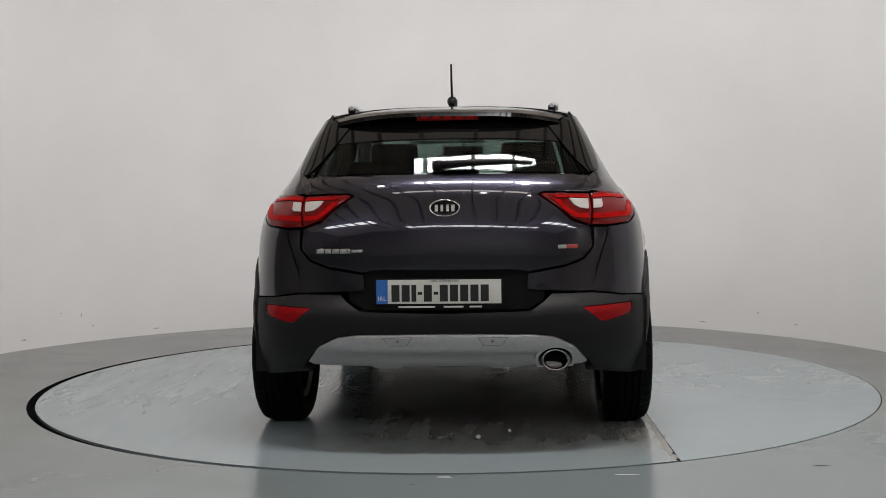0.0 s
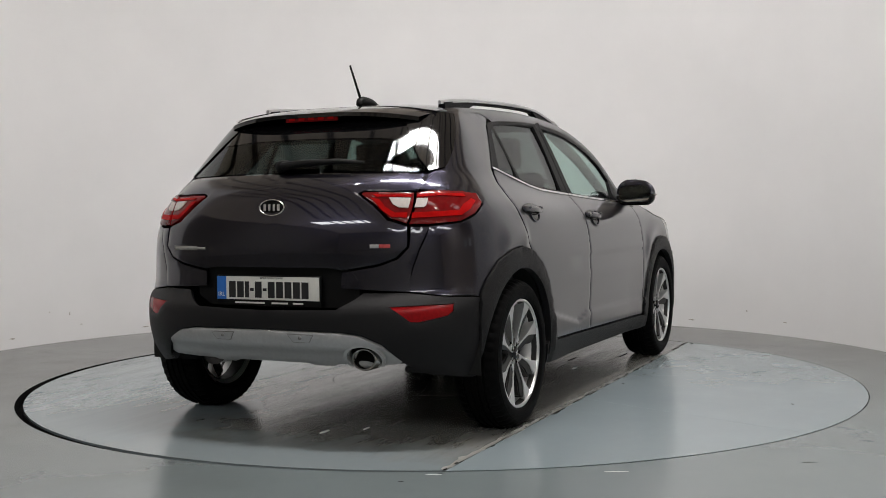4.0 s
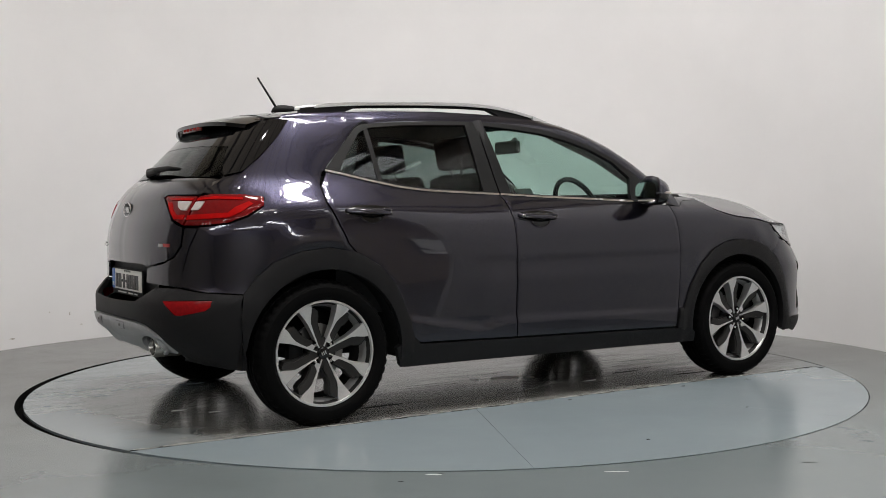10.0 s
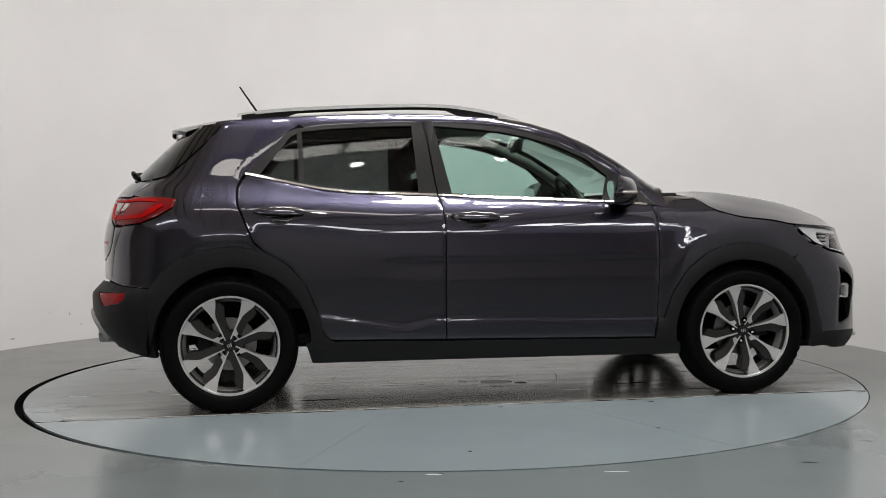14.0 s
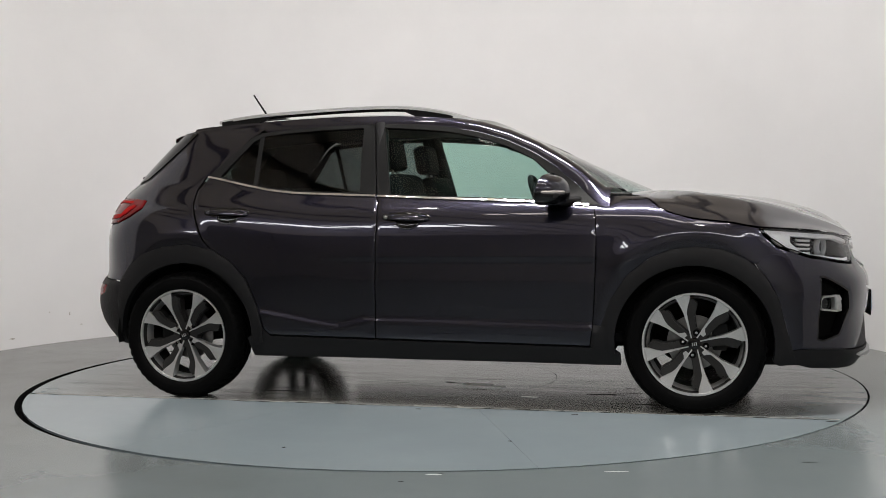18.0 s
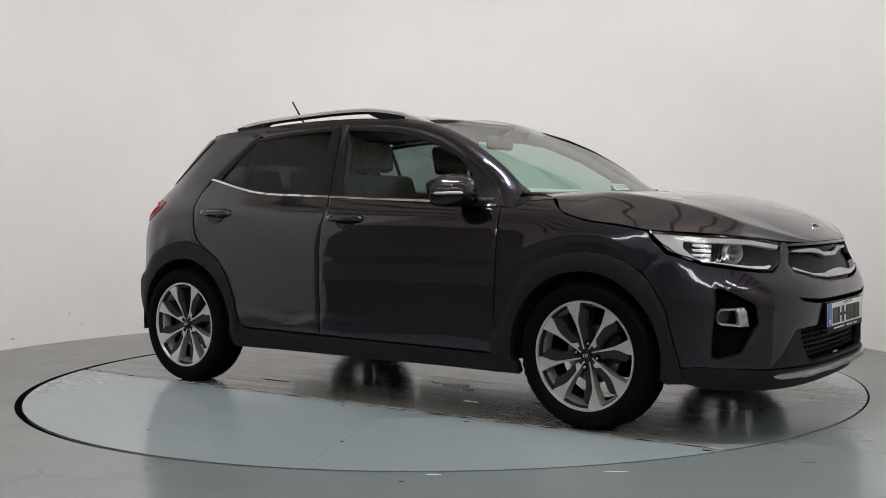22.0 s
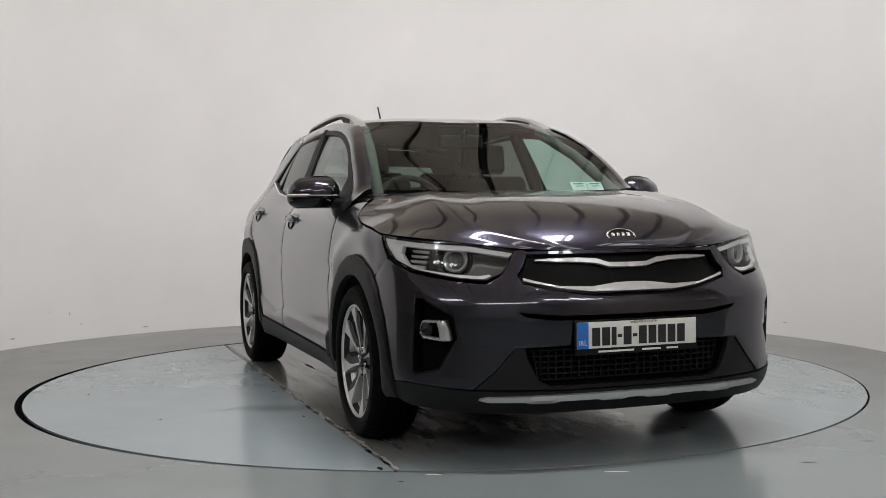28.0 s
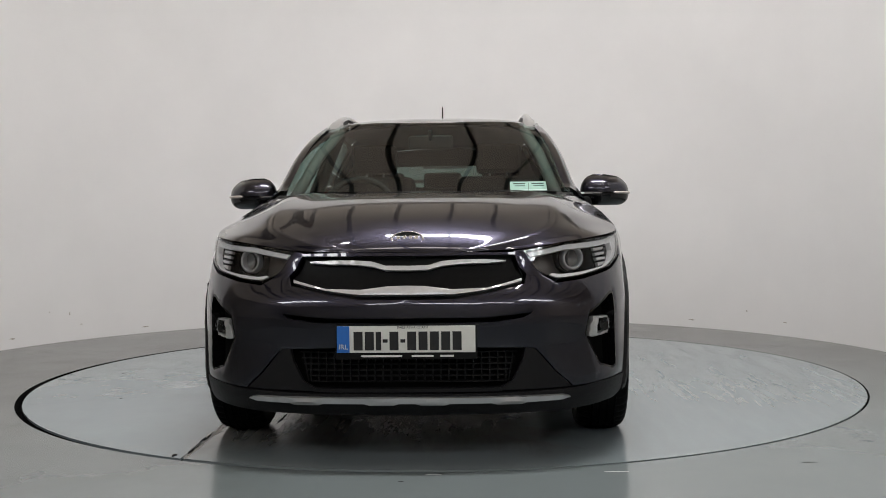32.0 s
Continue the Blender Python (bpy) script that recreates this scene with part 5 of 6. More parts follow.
    for mir in (False, True):
        for nm, poly in (("tail_lamp", lamp_a), ("tail_lamp", lamp_b)):
            par = g if poly is lamp_a else car
            base = part(nm, panel_mesh(nm, poly, rear_pt, REDDARK, step=0.012, off=0.002, thick=0.03, gap=0.0025, lip=0.003, mirror=mir), REDDARK, par, "bright red tail lamp with a white window")
            if poly is lamp_a:
                win = [sY(0.586, 1.003), sY(0.506, 1.006), sY(0.526, 0.980), sY(0.552, 0.966), sY(0.586, 0.963)]
            else:
                win = [sY(0.608, 1.001), sY(0.645, 1.002), sY(0.647, 0.974), sY(0.640, 0.966), sY(0.608, 0.965)]
            part("white_window", panel_mesh("white_window", win, rear_pt, WHITELENS, step=0.02, off=0.0065, thick=0.006, mirror=mir), WHITELENS, base, "frosted white window")
            dark = [sY(0.588, 0.945), sY(0.54, 0.945), sY(0.50, 0.968), sY(0.47, 1.0), sY(0.435, 1.005), sY(0.49, 0.955), sY(0.53, 0.928), sY(0.588, 0.924)] if poly is lamp_a else \
                [sY(0.605, 0.944), sX(-1.69, 0.952), sX(-1.66, 0.975), sX(-1.60, 1.0), sX(-1.585, 0.99), sX(-1.64, 0.955), sX(-1.69, 0.932), sY(0.605, 0.922)]
            part("light_bow", panel_mesh("light_bow", dark, rear_pt, RED, step=0.02, off=0.006, thick=0.006, mirror=mir), RED, base, "bright red light bow")
            part("light_bow", panel_mesh("light_bow", rim_bow(poly is lamp_a), rear_pt, RED, step=0.02, off=0.0058, thick=0.006, mirror=mir), RED, base, "bright red light bow")
    # rear screen
    scr = [(MID, 1.122), sY(0.30, 1.121), sY(0.52, 1.117), sY(0.600, 1.120), sY(0.585, 1.17), sY(0.545, 1.25), sY(0.50, 1.35), (MID, 1.385)]
    rg = part("rear_screen", panel_mesh("rear_screen", scr, rear_pt, REARGLASS, step=0.025, off=0.0, thick=0.004, join=True), REARGLASS, g, "dark tinted rear screen")
    fin = [sY(0.603, 1.118), sX(-1.585, 1.133), sX(-1.500, 1.20), sX(-1.395, 1.30), sX(-1.325, 1.380), sY(0.41, 1.388), sY(0.435, 1.33), sY(0.490, 1.25), sY(0.550, 1.17)]
    panel("spoiler_side_blade", fin, rear_pt, GLOSSBLACK, g, "gloss black blade beside the rear screen", both=True, step=0.025, off=0.006, thick=0.02)
    band = [(MID, 1.272), sY(0.30, 1.268), sY(0.50, 1.256), sY(0.545, 1.25), sY(0.50, 1.35), (MID, 1.384)]
    part("screen_top_band", panel_mesh("screen_top_band", band, rear_pt, GLOSSBLACK, step=0.03, off=0.0012, thick=0.008, join=True), GLOSSBLACK, rg, "black band above the rear screen")
    part("sticker_bar", panel_mesh("sticker_bar", [(MID, 1.268), sY(0.16, 1.267), sY(0.16, 1.254), (MID, 1.255)], rear_pt, INK, step=0.05, off=-0.006, thick=0.001, join=True), INK, rg, "dark plain sticker bar")
    # spoiler lip
    top_rows = []
    for x, dz in ((-1.40, 0.0), (-1.48, -0.002), (-1.56, -0.006), (-1.600, -0.012), (-1.603, -0.030), (-1.575, -0.042), (-1.50, -0.030)):
        w = 0.535 - 0.12 * ((-1.40 - x) / 0.2) ** 2 * 0.4
        row = []
        for v in np.linspace(1, 0, 12):
            zc = roof_z(x) + dz
            ze = 1.405 + (x + 1.40) * 0.16 + dz
            row.append((x + 0.10 * v ** 3, -w * v, zc + (ze - zc) * v ** 3))
        top_rows.append(row)
    sp = sheet("roof_spoiler", top_rows[:4], PAINT, g)
    sheet("spoiler_underside", top_rows[3:], GLOSSBLACK, sp, "gloss black spoiler underside")
    bl = part("brake_lamp", box_bm(0.012, 0.270, 0.030, 0.005, (-1.592, 0, 1.368)), REDDARK, sp, "red high brake lamp")
    for y in np.linspace(-0.10, 0.10, 5):
        part("lamp_cell", box_bm(0.006, 0.030, 0.016, 0.002, (-1.5975, y, 1.368)), RED, bl)
    # wiper
    v, f = tube([(-1.806, 0.02, 1.150), (-1.802, -0.10, 1.160), (-1.790, -0.25, 1.164), (-1.772, -0.36, 1.156)], [0.018, 0.015, 0.012, 0.006], 8)
    w = part("rear_wiper", mesh_of("rear_wiper", v, f, BLACK), BLACK, g, "black rear wiper arm")
    v, f = revolve([(0.001, -0.03), (0.022, -0.028), (0.028, -0.01), (0.030, 0.03)], 16)
    part("wiper_pivot", mesh_of("wiper_pivot", [Matrix.Rotation(radians(-90), 4, "Z") @ Vector(q) + Vector((-1.785, 0.03, 1.148)) for q in v], f, BLACK), BLACK, w)
    # exhaust end
    v, f = revolve([(0.038, 0.0), (0.0385, -0.030), (0.043, -0.040), (0.048, -0.041), (0.0525, -0.034), (0.053, 0.08)], 28)
    ex = mesh_of("exhaust_tip", [Matrix.Rotation(radians(-90), 4, "Z") @ Vector((q[0] * 1.13, q[1], q[2] * 0.88)) + Vector((-1.903, -0.442, 0.357)) for q in v], f, EXHAUST, sharp_deg=40)
    e = part("exhaust_tip", ex, EXHAUST, car, "chrome exhaust tip")
    v, f = revolve([(0.001, 0.0), (0.030, 0.0), (0.0388, -0.012)], 28)
    part("exhaust_bore", mesh_of("exhaust_bore", [Matrix.Rotation(radians(-90), 4, "Z") @ Vector((q[0] * 1.13, q[1], q[2] * 0.88)) + Vector((-1.903, -0.442, 0.357)) for q in v], f, GAP), GAP, e)


tail()


# ---- wheels ----
def tyre_mesh():
    prof = [(0.225, -0.080), (0.2395, -0.0895), (0.243, -0.0965), (0.252, -0.1025), (0.254, -0.1035), (0.275, -0.106), (0.296, -0.1035), (0.298, -0.1010), (0.303, -0.0990), (0.313, -0.092), (0.320, -0.078), (0.3255, -0.055), (0.327, -0.052)]
    for g in (-0.045, -0.015, 0.015, 0.045):
        prof += [(0.327, g - 0.005), (0.319, g - 0.004), (0.319, g + 0.004), (0.327, g + 0.005)]
    prof += [(0.3255, 0.055), (0.320, 0.078), (0.313, 0.092), (0.303, 0.0990), (0.298, 0.1010), (0.296, 0.1035), (0.275, 0.106), (0.254, 0.1035), (0.252, 0.1025), (0.243, 0.0965), (0.2395, 0.0895), (0.225, 0.080)]
    v, f = revolve(prof, 144)
    # small tread cuts on the shoulder
    k = len(prof)
    out = []
    for i, p in enumerate(v):
        j, a = i % k, i // k
        if j in (9, 10, 11, k - 12, k - 11, k - 10) and a % 3 == 0:
            p = (p[0] * 0.984, p[1] * 0.97, p[2] * 0.984)
        out.append(p)
    return mesh_of("tyre", out, f, RUBBER, sharp_deg=28)


def prism(poly, y0, y1, slope=None):
    """A flat shape in the wheel's face, from y0 (outer) to y1."""
    n = len(poly)
    v = [(p[0], y0 + (slope(p) if slope else 0), p[1]) for p in poly] + [(p[0], y1, p[1]) for p in poly]
    f = [tuple(range(n))] + [tuple(range(2 * n - 1, n - 1, -1))] + [(i, i + n, (i + 1) % n + n, (i + 1) % n) for i in range(n)]
    return v, f


def wheel_things():
    tyre = tyre_mesh()
    barrel = mesh_of("rim", *revolve([(0.2265, -0.084), (0.2300, -0.0935), (0.2385, -0.0935), (0.2405, -0.086), (0.232, -0.078), (0.219, -0.060), (0.208, -0.02), (0.202, 0.06), (0.22, 0.085)], 72), ALLOY, sharp_deg=40)
    inner = mesh_of("rim_well", *revolve([(0.2262, -0.083), (0.218, -0.055), (0.205, 0.0), (0.199, 0.07)], 48), ALLOYDARK)
    disc_b = mesh_of("brake_disc", *revolve([(0.03, 0.0), (0.128, 0.0), (0.128, 0.012), (0.03, 0.012)], 40), STEEL, sharp_deg=40)
    hubback = mesh_of("hub_drum", *revolve([(0.001, -0.03), (0.06, -0.03), (0.07, 0.0), (0.085, 0.03), (0.09, 0.06)], 32), DARKMETAL)
    cap = mesh_of("centre_cap", *revolve([(0.001, -0.0745), (0.022, -0.074), (0.0265, -0.0715), (0.028, -0.045)], 28), GLOSSBLACK)
    ring = mesh_of("centre_disc", *revolve([(0.027, -0.0605), (0.046, -0.0615), (0.064, -0.0585), (0.070, -0.048), (0.072, -0.02)], 36), ALLOYDARK, sharp_deg=40)
    bolt = mesh_of("wheel_bolt", *revolve([(0.001, -0.0685), (0.0062, -0.0685), (0.0085, -0.064), (0.0085, -0.05)], 12), CHROME, sharp_deg=30)
    recess = mesh_of("bolt_recess", *revolve([(0.0086, -0.0622), (0.0145, -0.0648), (0.0160, -0.0640), (0.0165, -0.05)], 18), GAP, sharp_deg=30)
    dish = lambda p: -0.0655 - 0.021 * min(1.0, max(0.0, (math.hypot(*p) - 0.05) / 0.165)) ** 1.2
    # machined face: a narrow bright blade that opens into a fan at the rim
    face = [(0.029, 0.0100), (0.060, 0.0105), (0.110, 0.0125), (0.145, 0.0150), (0.180, 0.0215), (0.208, 0.0290), (0.2270, 0.0350), (0.2305, 0.002), (0.2270, -0.0330), (0.214, -0.0300), (0.196, -0.0215), (0.172, -0.0080), (0.150, 0.0005), (0.110, 0.0030), (0.060, 0.0042), (0.029, 0.0045)]
    # painted pocket beside the blade
    leaf = [(0.040, 0.0040), (0.110, 0.0025), (0.150, 0.0000), (0.172, -0.0085), (0.196, -0.0220), (0.209, -0.0300), (0.205, -0.0440), (0.186, -0.0500), (0.165, -0.0445), (0.140, -0.0310), (0.100, -0.0270), (0.066, -0.0270), (0.048, -0.0160)]
    flank_ = [(0.196, -0.0480), (0.186, -0.0500), (0.165, -0.0445), (0.140, -0.0310), (0.100, -0.0270), (0.066, -0.0270), (0.062, -0.0300), (0.098, -0.0315), (0.137, -0.0365), (0.160, -0.0500), (0.184, -0.0570)]
    me_face = mesh_of("spoke", *prism(face, 0, -0.03, dish), ALLOY, sharp_deg=30)
    me_leaf = mesh_of("spoke_pocket", *prism(leaf, 0, -0.02, lambda p: dish(p) + 0.004 + 0.10 * max(0, -p[1] - 0.002)), ALLOYDARK, sharp_deg=30)
    me_flank = mesh_of("spoke_flank", *prism(flank_, 0, -0.015, lambda p: dish(p) + 0.014), ALLOYDARK, sharp_deg=30)
    tooth = mesh_of("hub_tooth", *prism([(0.052, 0.004), (0.088, 0.0045), (0.074, -0.006), (0.066, -0.017), (0.050, -0.012)], -0.0675, -0.03), ALLOY, sharp_deg=30)
    logo = mesh_of("cap_bar", *prism([(-0.0022, 0.008), (0.0022, 0.008), (0.0022, -0.008), (-0.0022, -0.008)], -0.0752, -0.072), SATIN, sharp_deg=30)
    valve = mesh_of("tyre_valve", *tube([(0.205, -0.050, 0.0), (0.193, -0.083, 0.0)], 0.004, 8), BLACK)
    for nm, x, y, turn in (("wheel", AXLE, -0.775, -0.192), ("wheel", -AXLE, -0.775, -0.393), ("wheel", AXLE, 0.775, 0.3), ("wheel", -AXLE, 0.775, 0.2)):
        w = part(nm, tyre.copy(), RUBBER, car, "machined alloy wheel with black tyre")
        w.matrix_local = Matrix.Translation((x, y, HUB_Z)) @ (Matrix.Rotation(math.pi, 4, "Z") if y > 0 else Matrix.Identity(4))
        part("rim", barrel, ALLOY, w, "bright machined rim edge")
        part("rim_well", inner, ALLOYDARK, w)
        part("brake_disc", disc_b, STEEL, w)
        part("brake_caliper", box_bm(0.07, 0.06, 0.13, 0.015, (0.115 if x > 0 else -0.115, 0.0, 0.03)), DARKMETAL, w)
        part("hub_drum", hubback, DARKMETAL, w)
        c = part("centre_cap", cap, GLOSSBLACK, w, "gloss black centre cap")
        for k in (-1, 0, 1):
            part("cap_bar", logo, SATIN, c).matrix_local = Matrix.Rotation(turn, 4, "Y") @ Matrix.Translation((0.009 * k, 0, 0))
        part("centre_disc", ring, ALLOYDARK, w)
        part("tyre_valve", valve, BLACK, w).matrix_local = Matrix.Rotation(turn + 1.05, 4, "Y")
        for k in range(8):
            # the blades stand in slightly closed pairs
            a = turn + k * math.pi / 4 + (0.035 if k % 2 else -0.035)
            for n2, me, m in (("spoke", me_face, ALLOY), ("spoke_pocket", me_leaf, ALLOYDARK), ("spoke_flank", me_flank, ALLOYDARK)):
                part(n2, me, m, w).matrix_local = Matrix.Rotation(a, 4, "Y")
            if k % 2:
                part("hub_tooth", tooth, ALLOY, w).matrix_local = Matrix.Rotation(a, 4, "Y")
        for k in range(4):
            o = part("wheel_bolt", bolt, CHROME, w)
            a = (math.radians(80) if x > 0 else math.radians(45)) + k * math.pi / 2
            o.matrix_local = Matrix.Translation((0.0525 * math.cos(a), 0, 0.0525 * math.sin(a)))
            part("bolt_recess", recess, GAP, o)


wheel_things()


def underbody():
    for cx, r0 in ((AXLE, 0.375), (-AXLE, 0.385)):
        prof = [(r0, -0.10), (r0, 0.14), (r0 - 0.03, 0.15), (0.05, 0.15)]
        v, f = revolve(prof, 48)
        k = len(prof)
        keep = [q for q in f if all(v[i][2] > -0.09 for i in q)]
        used = sorted({i for q in keep for i in q})
        idx = {i: n for n, i in enumerate(used)}
        me = mesh_of("wheel_housing", [(v[i][0] + cx, v[i][1] - 0.74, v[i][2] + 0.325) for i in used], [tuple(idx[i] for i in q) for q in keep], DARKMETAL)
        pair("wheel_housing", me, DARKMETAL, car)
    part("underbody", box_bm(2.9, 1.15, 0.08, 0.03, (0.12, 0, 0.31)), DARKMETAL, car)
    part("engine_tray", box_bm(0.75, 1.1, 0.05, 0.02, (1.55, 0, 0.215)), DARKMETAL, car)
    part("rear_tray", box_bm(0.50, 1.0, 0.06, 0.02, (-1.55, 0, 0.43)), DARKMETAL, car)
    for x in (AXLE, -AXLE):
        v, f = tube([(x, -0.72, 0.30), (x, 0, 0.27), (x, 0.72, 0.30)], 0.035, 8)
        part("axle_beam", mesh_of("axle_beam", v, f, DARKMETAL), DARKMETAL, car)


underbody()


def fittings():
    # roof rails
    top = spline([(-1.245, -0.465, 1.452), (-1.10, -0.482, 1.470), (-0.90, -0.495, 1.484), (-0.5, -0.51, 1.498), (-0.2, -0.515, 1.496), (0.02, -0.52, 1.466), (0.16, -0.525, 1.428), (0.25, -0.528, 1.392)], 5)
    verts, faces = [], []
    for i, p in enumerate(top):
        u = i / (len(top) - 1)
        w = (0.021 + 0.010 * smooth(0.78, 0.95, u)) * min(1, 0.35 + 4 * min(u + 0.01, 1.12 - u))
        for dy, dz in ((-w, -0.015), (-w * 0.95, -0.003), (-w * 0.4, 0.003), (w * 0.4, 0.003), (w * 0.95, -0.003), (w, -0.015)):
            verts.append((p[0], p[1] + dy, p[2] + dz))
    k = 6
    for i in range(len(top) - 1):
        faces += [(i * k + j, i * k + (j + 1) % k, (i + 1) * k + (j + 1) % k, (i + 1) * k + j) for j in range(k)]
    faces += [tuple(range(k)), tuple(range(len(verts) - k, len(verts)))[::-1]]
    for mir in (False, True):
        me = mesh_of("roof_rail", verts, faces, SATIN, sharp_deg=50)
        r = part("roof_rail", flip(me) if mir else me, SATIN, car, "satin silver roof rail")
        # black feet and lower web
        for xs in ((-1.225, -1.20, -1.10, -1.0, -0.93), (-0.20, -0.12, -0.05, 0.02, 0.10)):
            fv, ff = [], []
            for j, x in enumerate(xs):
                tz = float(np.interp(x, [p[0] for p in top], [p[2] for p in top])) - 0.008
                ty = float(np.interp(x, [p[0] for p in top], [p[1] for p in top]))
                bz = edge_curve(x)[2] + (0.012 if x < 0 else 0.008)
                if j == (len(xs) - 1 if x < -0.5 else 0):
                    bz = tz - 0.012
                fv += [(x, ty - 0.016, tz), (x, ty + 0.016, tz), (x, ty + 0.018, bz), (x, ty - 0.018, bz)]
            for j in range(len(xs) - 1):
                ff += [(j * 4 + q, j * 4 + (q + 1) % 4, (j + 1) * 4 + (q + 1) % 4, (j + 1) * 4 + q) for q in range(4)]
            ff += [(0, 1, 2, 3), tuple(range(len(fv) - 4, len(fv)))[::-1]]
            me = mesh_of("rail_foot", fv, ff, BLACK, smooth=False)
            part("rail_foot", flip(me) if mir else me, BLACK, r, "black rail foot")
        fv, ff = [], []
        for j, x in enumerate((0.085, 0.12, 0.16, 0.20, 0.235, 0.258)):
            tz = float(np.interp(x, [p[0] for p in top], [p[2] for p in top])) - 0.004
            ty = float(np.interp(x, [p[0] for p in top], [p[1] for p in top]))
            bz = min(tz - 0.006, edge_curve(x)[2] + 0.004)
            fv += [(x, ty - 0.030, tz), (x, ty + 0.028, tz), (x, ty + 0.029, bz), (x, ty - 0.033, bz)]
        for j in range(5):
            ff += [(j * 4 + q, j * 4 + (q + 1) % 4, (j + 1) * 4 + (q + 1) % 4, (j + 1) * 4 + q) for q in range(4)]
        ff += [(0, 1, 2, 3), (23, 22, 21, 20)]
        me = mesh_of("rail_end", fv, ff, SATIN, sharp_deg=40)
        part("rail_end", flip(me) if mir else me, SATIN, r)
        bar_top = [(p[0], p[1], p[2] - 0.019) for p in top[2:-6]]
        me = mesh_of("rail_underside", *tube(bar_top, 0.009, 6), BLACK)
        part("rail_underside", flip(me) if mir else me, BLACK, r)
    # aerial
    foot = [(-0.975, 0, 1.470), (-1.05, 0, 1.480), (-1.135, 0, 1.482), (-1.165, 0, 1.462)]
    v, f = tube(spline(foot, 4), [0.012 + 0.013 * math.sin(math.pi * i / 12) for i in range(13)], 10)
    aer = part("aerial", mesh_of("aerial", v, f, BLACK), BLACK, car, "short black roof aerial")
    v, f = tube([(-1.140, 0, 1.486), (-1.245, -0.002, 1.642)], [0.0065, 0.0045], 8)
    part("aerial_mast", mesh_of("aerial_mast", v, f, BLACK), BLACK, aer)
    # door mirrors: painted cap above, black housing below, a light strip between them
    def shell(z0, z1, material, name):
        verts, faces = [], []
        nz, na = 9, 40
        for i in range(nz + 1):
            z = z0 + (z1 - z0) * i / nz
            h = (z - 1.028) / (0.098 if z > 1.028 else 0.062)
            k = max(0.0, 1 - abs(h) ** 2.6) ** 0.5
            for j in range(na):
                a = 2 * math.pi * j / na
                c, d = math.cos(a), math.sin(a)
                # c: forward, d: outward; the back is nearly flat where the glass sits
                px = 0.088 * math.copysign(abs(c) ** 0.7, c) * (k if c > 0 else 0.30 * max(k, 0.25) ** 0.5)
                py = 0.122 * math.copysign(abs(d) ** 0.75, d) * (0.35 + 0.65 * k)
                yy = -0.882 - py
                verts.append((0.632 + px - 0.050 * max(0.0, py) / 0.122 + 0.012 * h * (c < 0), yy, z - 0.020 * max(0.0, py) / 0.122 * max(h, 0) - 0.010 * (c > 0) * c * max(h, 0)))
        for i in range(nz):
            faces += [(i * na + j, i * na + (j + 1) % na, (i + 1) * na + (j + 1) % na, (i + 1) * na + j) for j in range(na)]
        faces += [tuple(range(na))[::-1], tuple(range(nz * na, (nz + 1) * na))]
        return mesh_of(name, verts, faces, material, sharp_deg=45)
    for mir in (False, True):
        me = shell(1.036, 1.124, PAINT, "door_mirror")
        mr = part("door_mirror", flip(me) if mir else me, PAINT, car, "graphite door mirror with black housing")
        me = shell(0.970, 1.028, GLOSSBLACK, "mirror_housing")
        part("mirror_housing", flip(me) if mir else me, GLOSSBLACK, mr, "black lower mirror housing")
        pts = []
        for a in np.linspace(radians(82), radians(12), 16):
            c, d = math.cos(a), math.sin(a)
            px = 0.089 * math.copysign(abs(c) ** 0.7, c) * (1 if c > 0 else 0.30)
            py = 0.123 * d ** 0.75
            pts.append((0.632 + px - 0.050 * py / 0.122, -0.882 - py, 1.032))
        me = mesh_of("indicator_strip", *tube(pts, [0.004] + [0.0068] * 14 + [0.003], 8), WHITELENS)
        part("indicator_strip", flip(me) if mir else me, WHITELENS, mr, "clear indicator strip")
        v, f = tube([(0.665, -0.80, 0.995), (0.715, -0.775, 0.988), (0.765, -0.735, 0.985), (0.80, -0.715, 0.985)], [0.026, 0.026, 0.030, 0.034], 12)
        me = mesh_of("mirror_stalk", v, f, BLACK)
        part("mirror_stalk", flip(me) if mir else me, BLACK, mr)
        gv = []
        for a in np.linspace(0, 2 * math.pi, 24, endpoint=False):
            cy, cz = math.copysign(abs(math.cos(a)) ** 0.6, math.cos(a)), math.copysign(abs(math.sin(a)) ** 0.6, math.sin(a))
            gv.append((0.592 + 0.026 * (cy - 1) * 0.5, -0.882 + 0.098 * cy, 1.040 + 0.050 * cz))
        me = mesh_of("mirror_glass", gv, [tuple(range(24))], MIRRORGLASS, smooth=False)
        part("mirror_glass", flip(me) if mir else me, MIRRORGLASS, mr, "mirror glass")
    # windscreen wipers
    for y0, y1 in ((-0.30, 0.30), (0.25, 0.62)):
        v, f = tube([(1.095, y0, 1.034), (1.085, (y0 + y1) / 2, 1.037), (1.045 - 0.12 * abs(y1), y1, 1.034)], 0.006, 6)
        part("wiper", mesh_of("wiper", v, f, BLACK), BLACK, car, "black wiper arm")


fittings()


def text_mesh(body, size, material, name="lettering", spacing=1.0, bold=0.0, extrude=0.0015):
    c = bpy.data.curves.new(name, "FONT")
    c.body, c.size, c.align_x, c.align_y, c.extrude, c.offset, c.space_character = body, size, "CENTER", "CENTER", extrude, bold, spacing
    ob = bpy.data.objects.new(name, c)
    scene.collection.objects.link(ob)
    dg = bpy.context.evaluated_depsgraph_get()
    dg.update()
    me = bpy.data.meshes.new_from_object(ob.evaluated_get(dg))
    bpy.data.objects.remove(ob)
    me.materials.clear()
    me.materials.append(material)
    return me


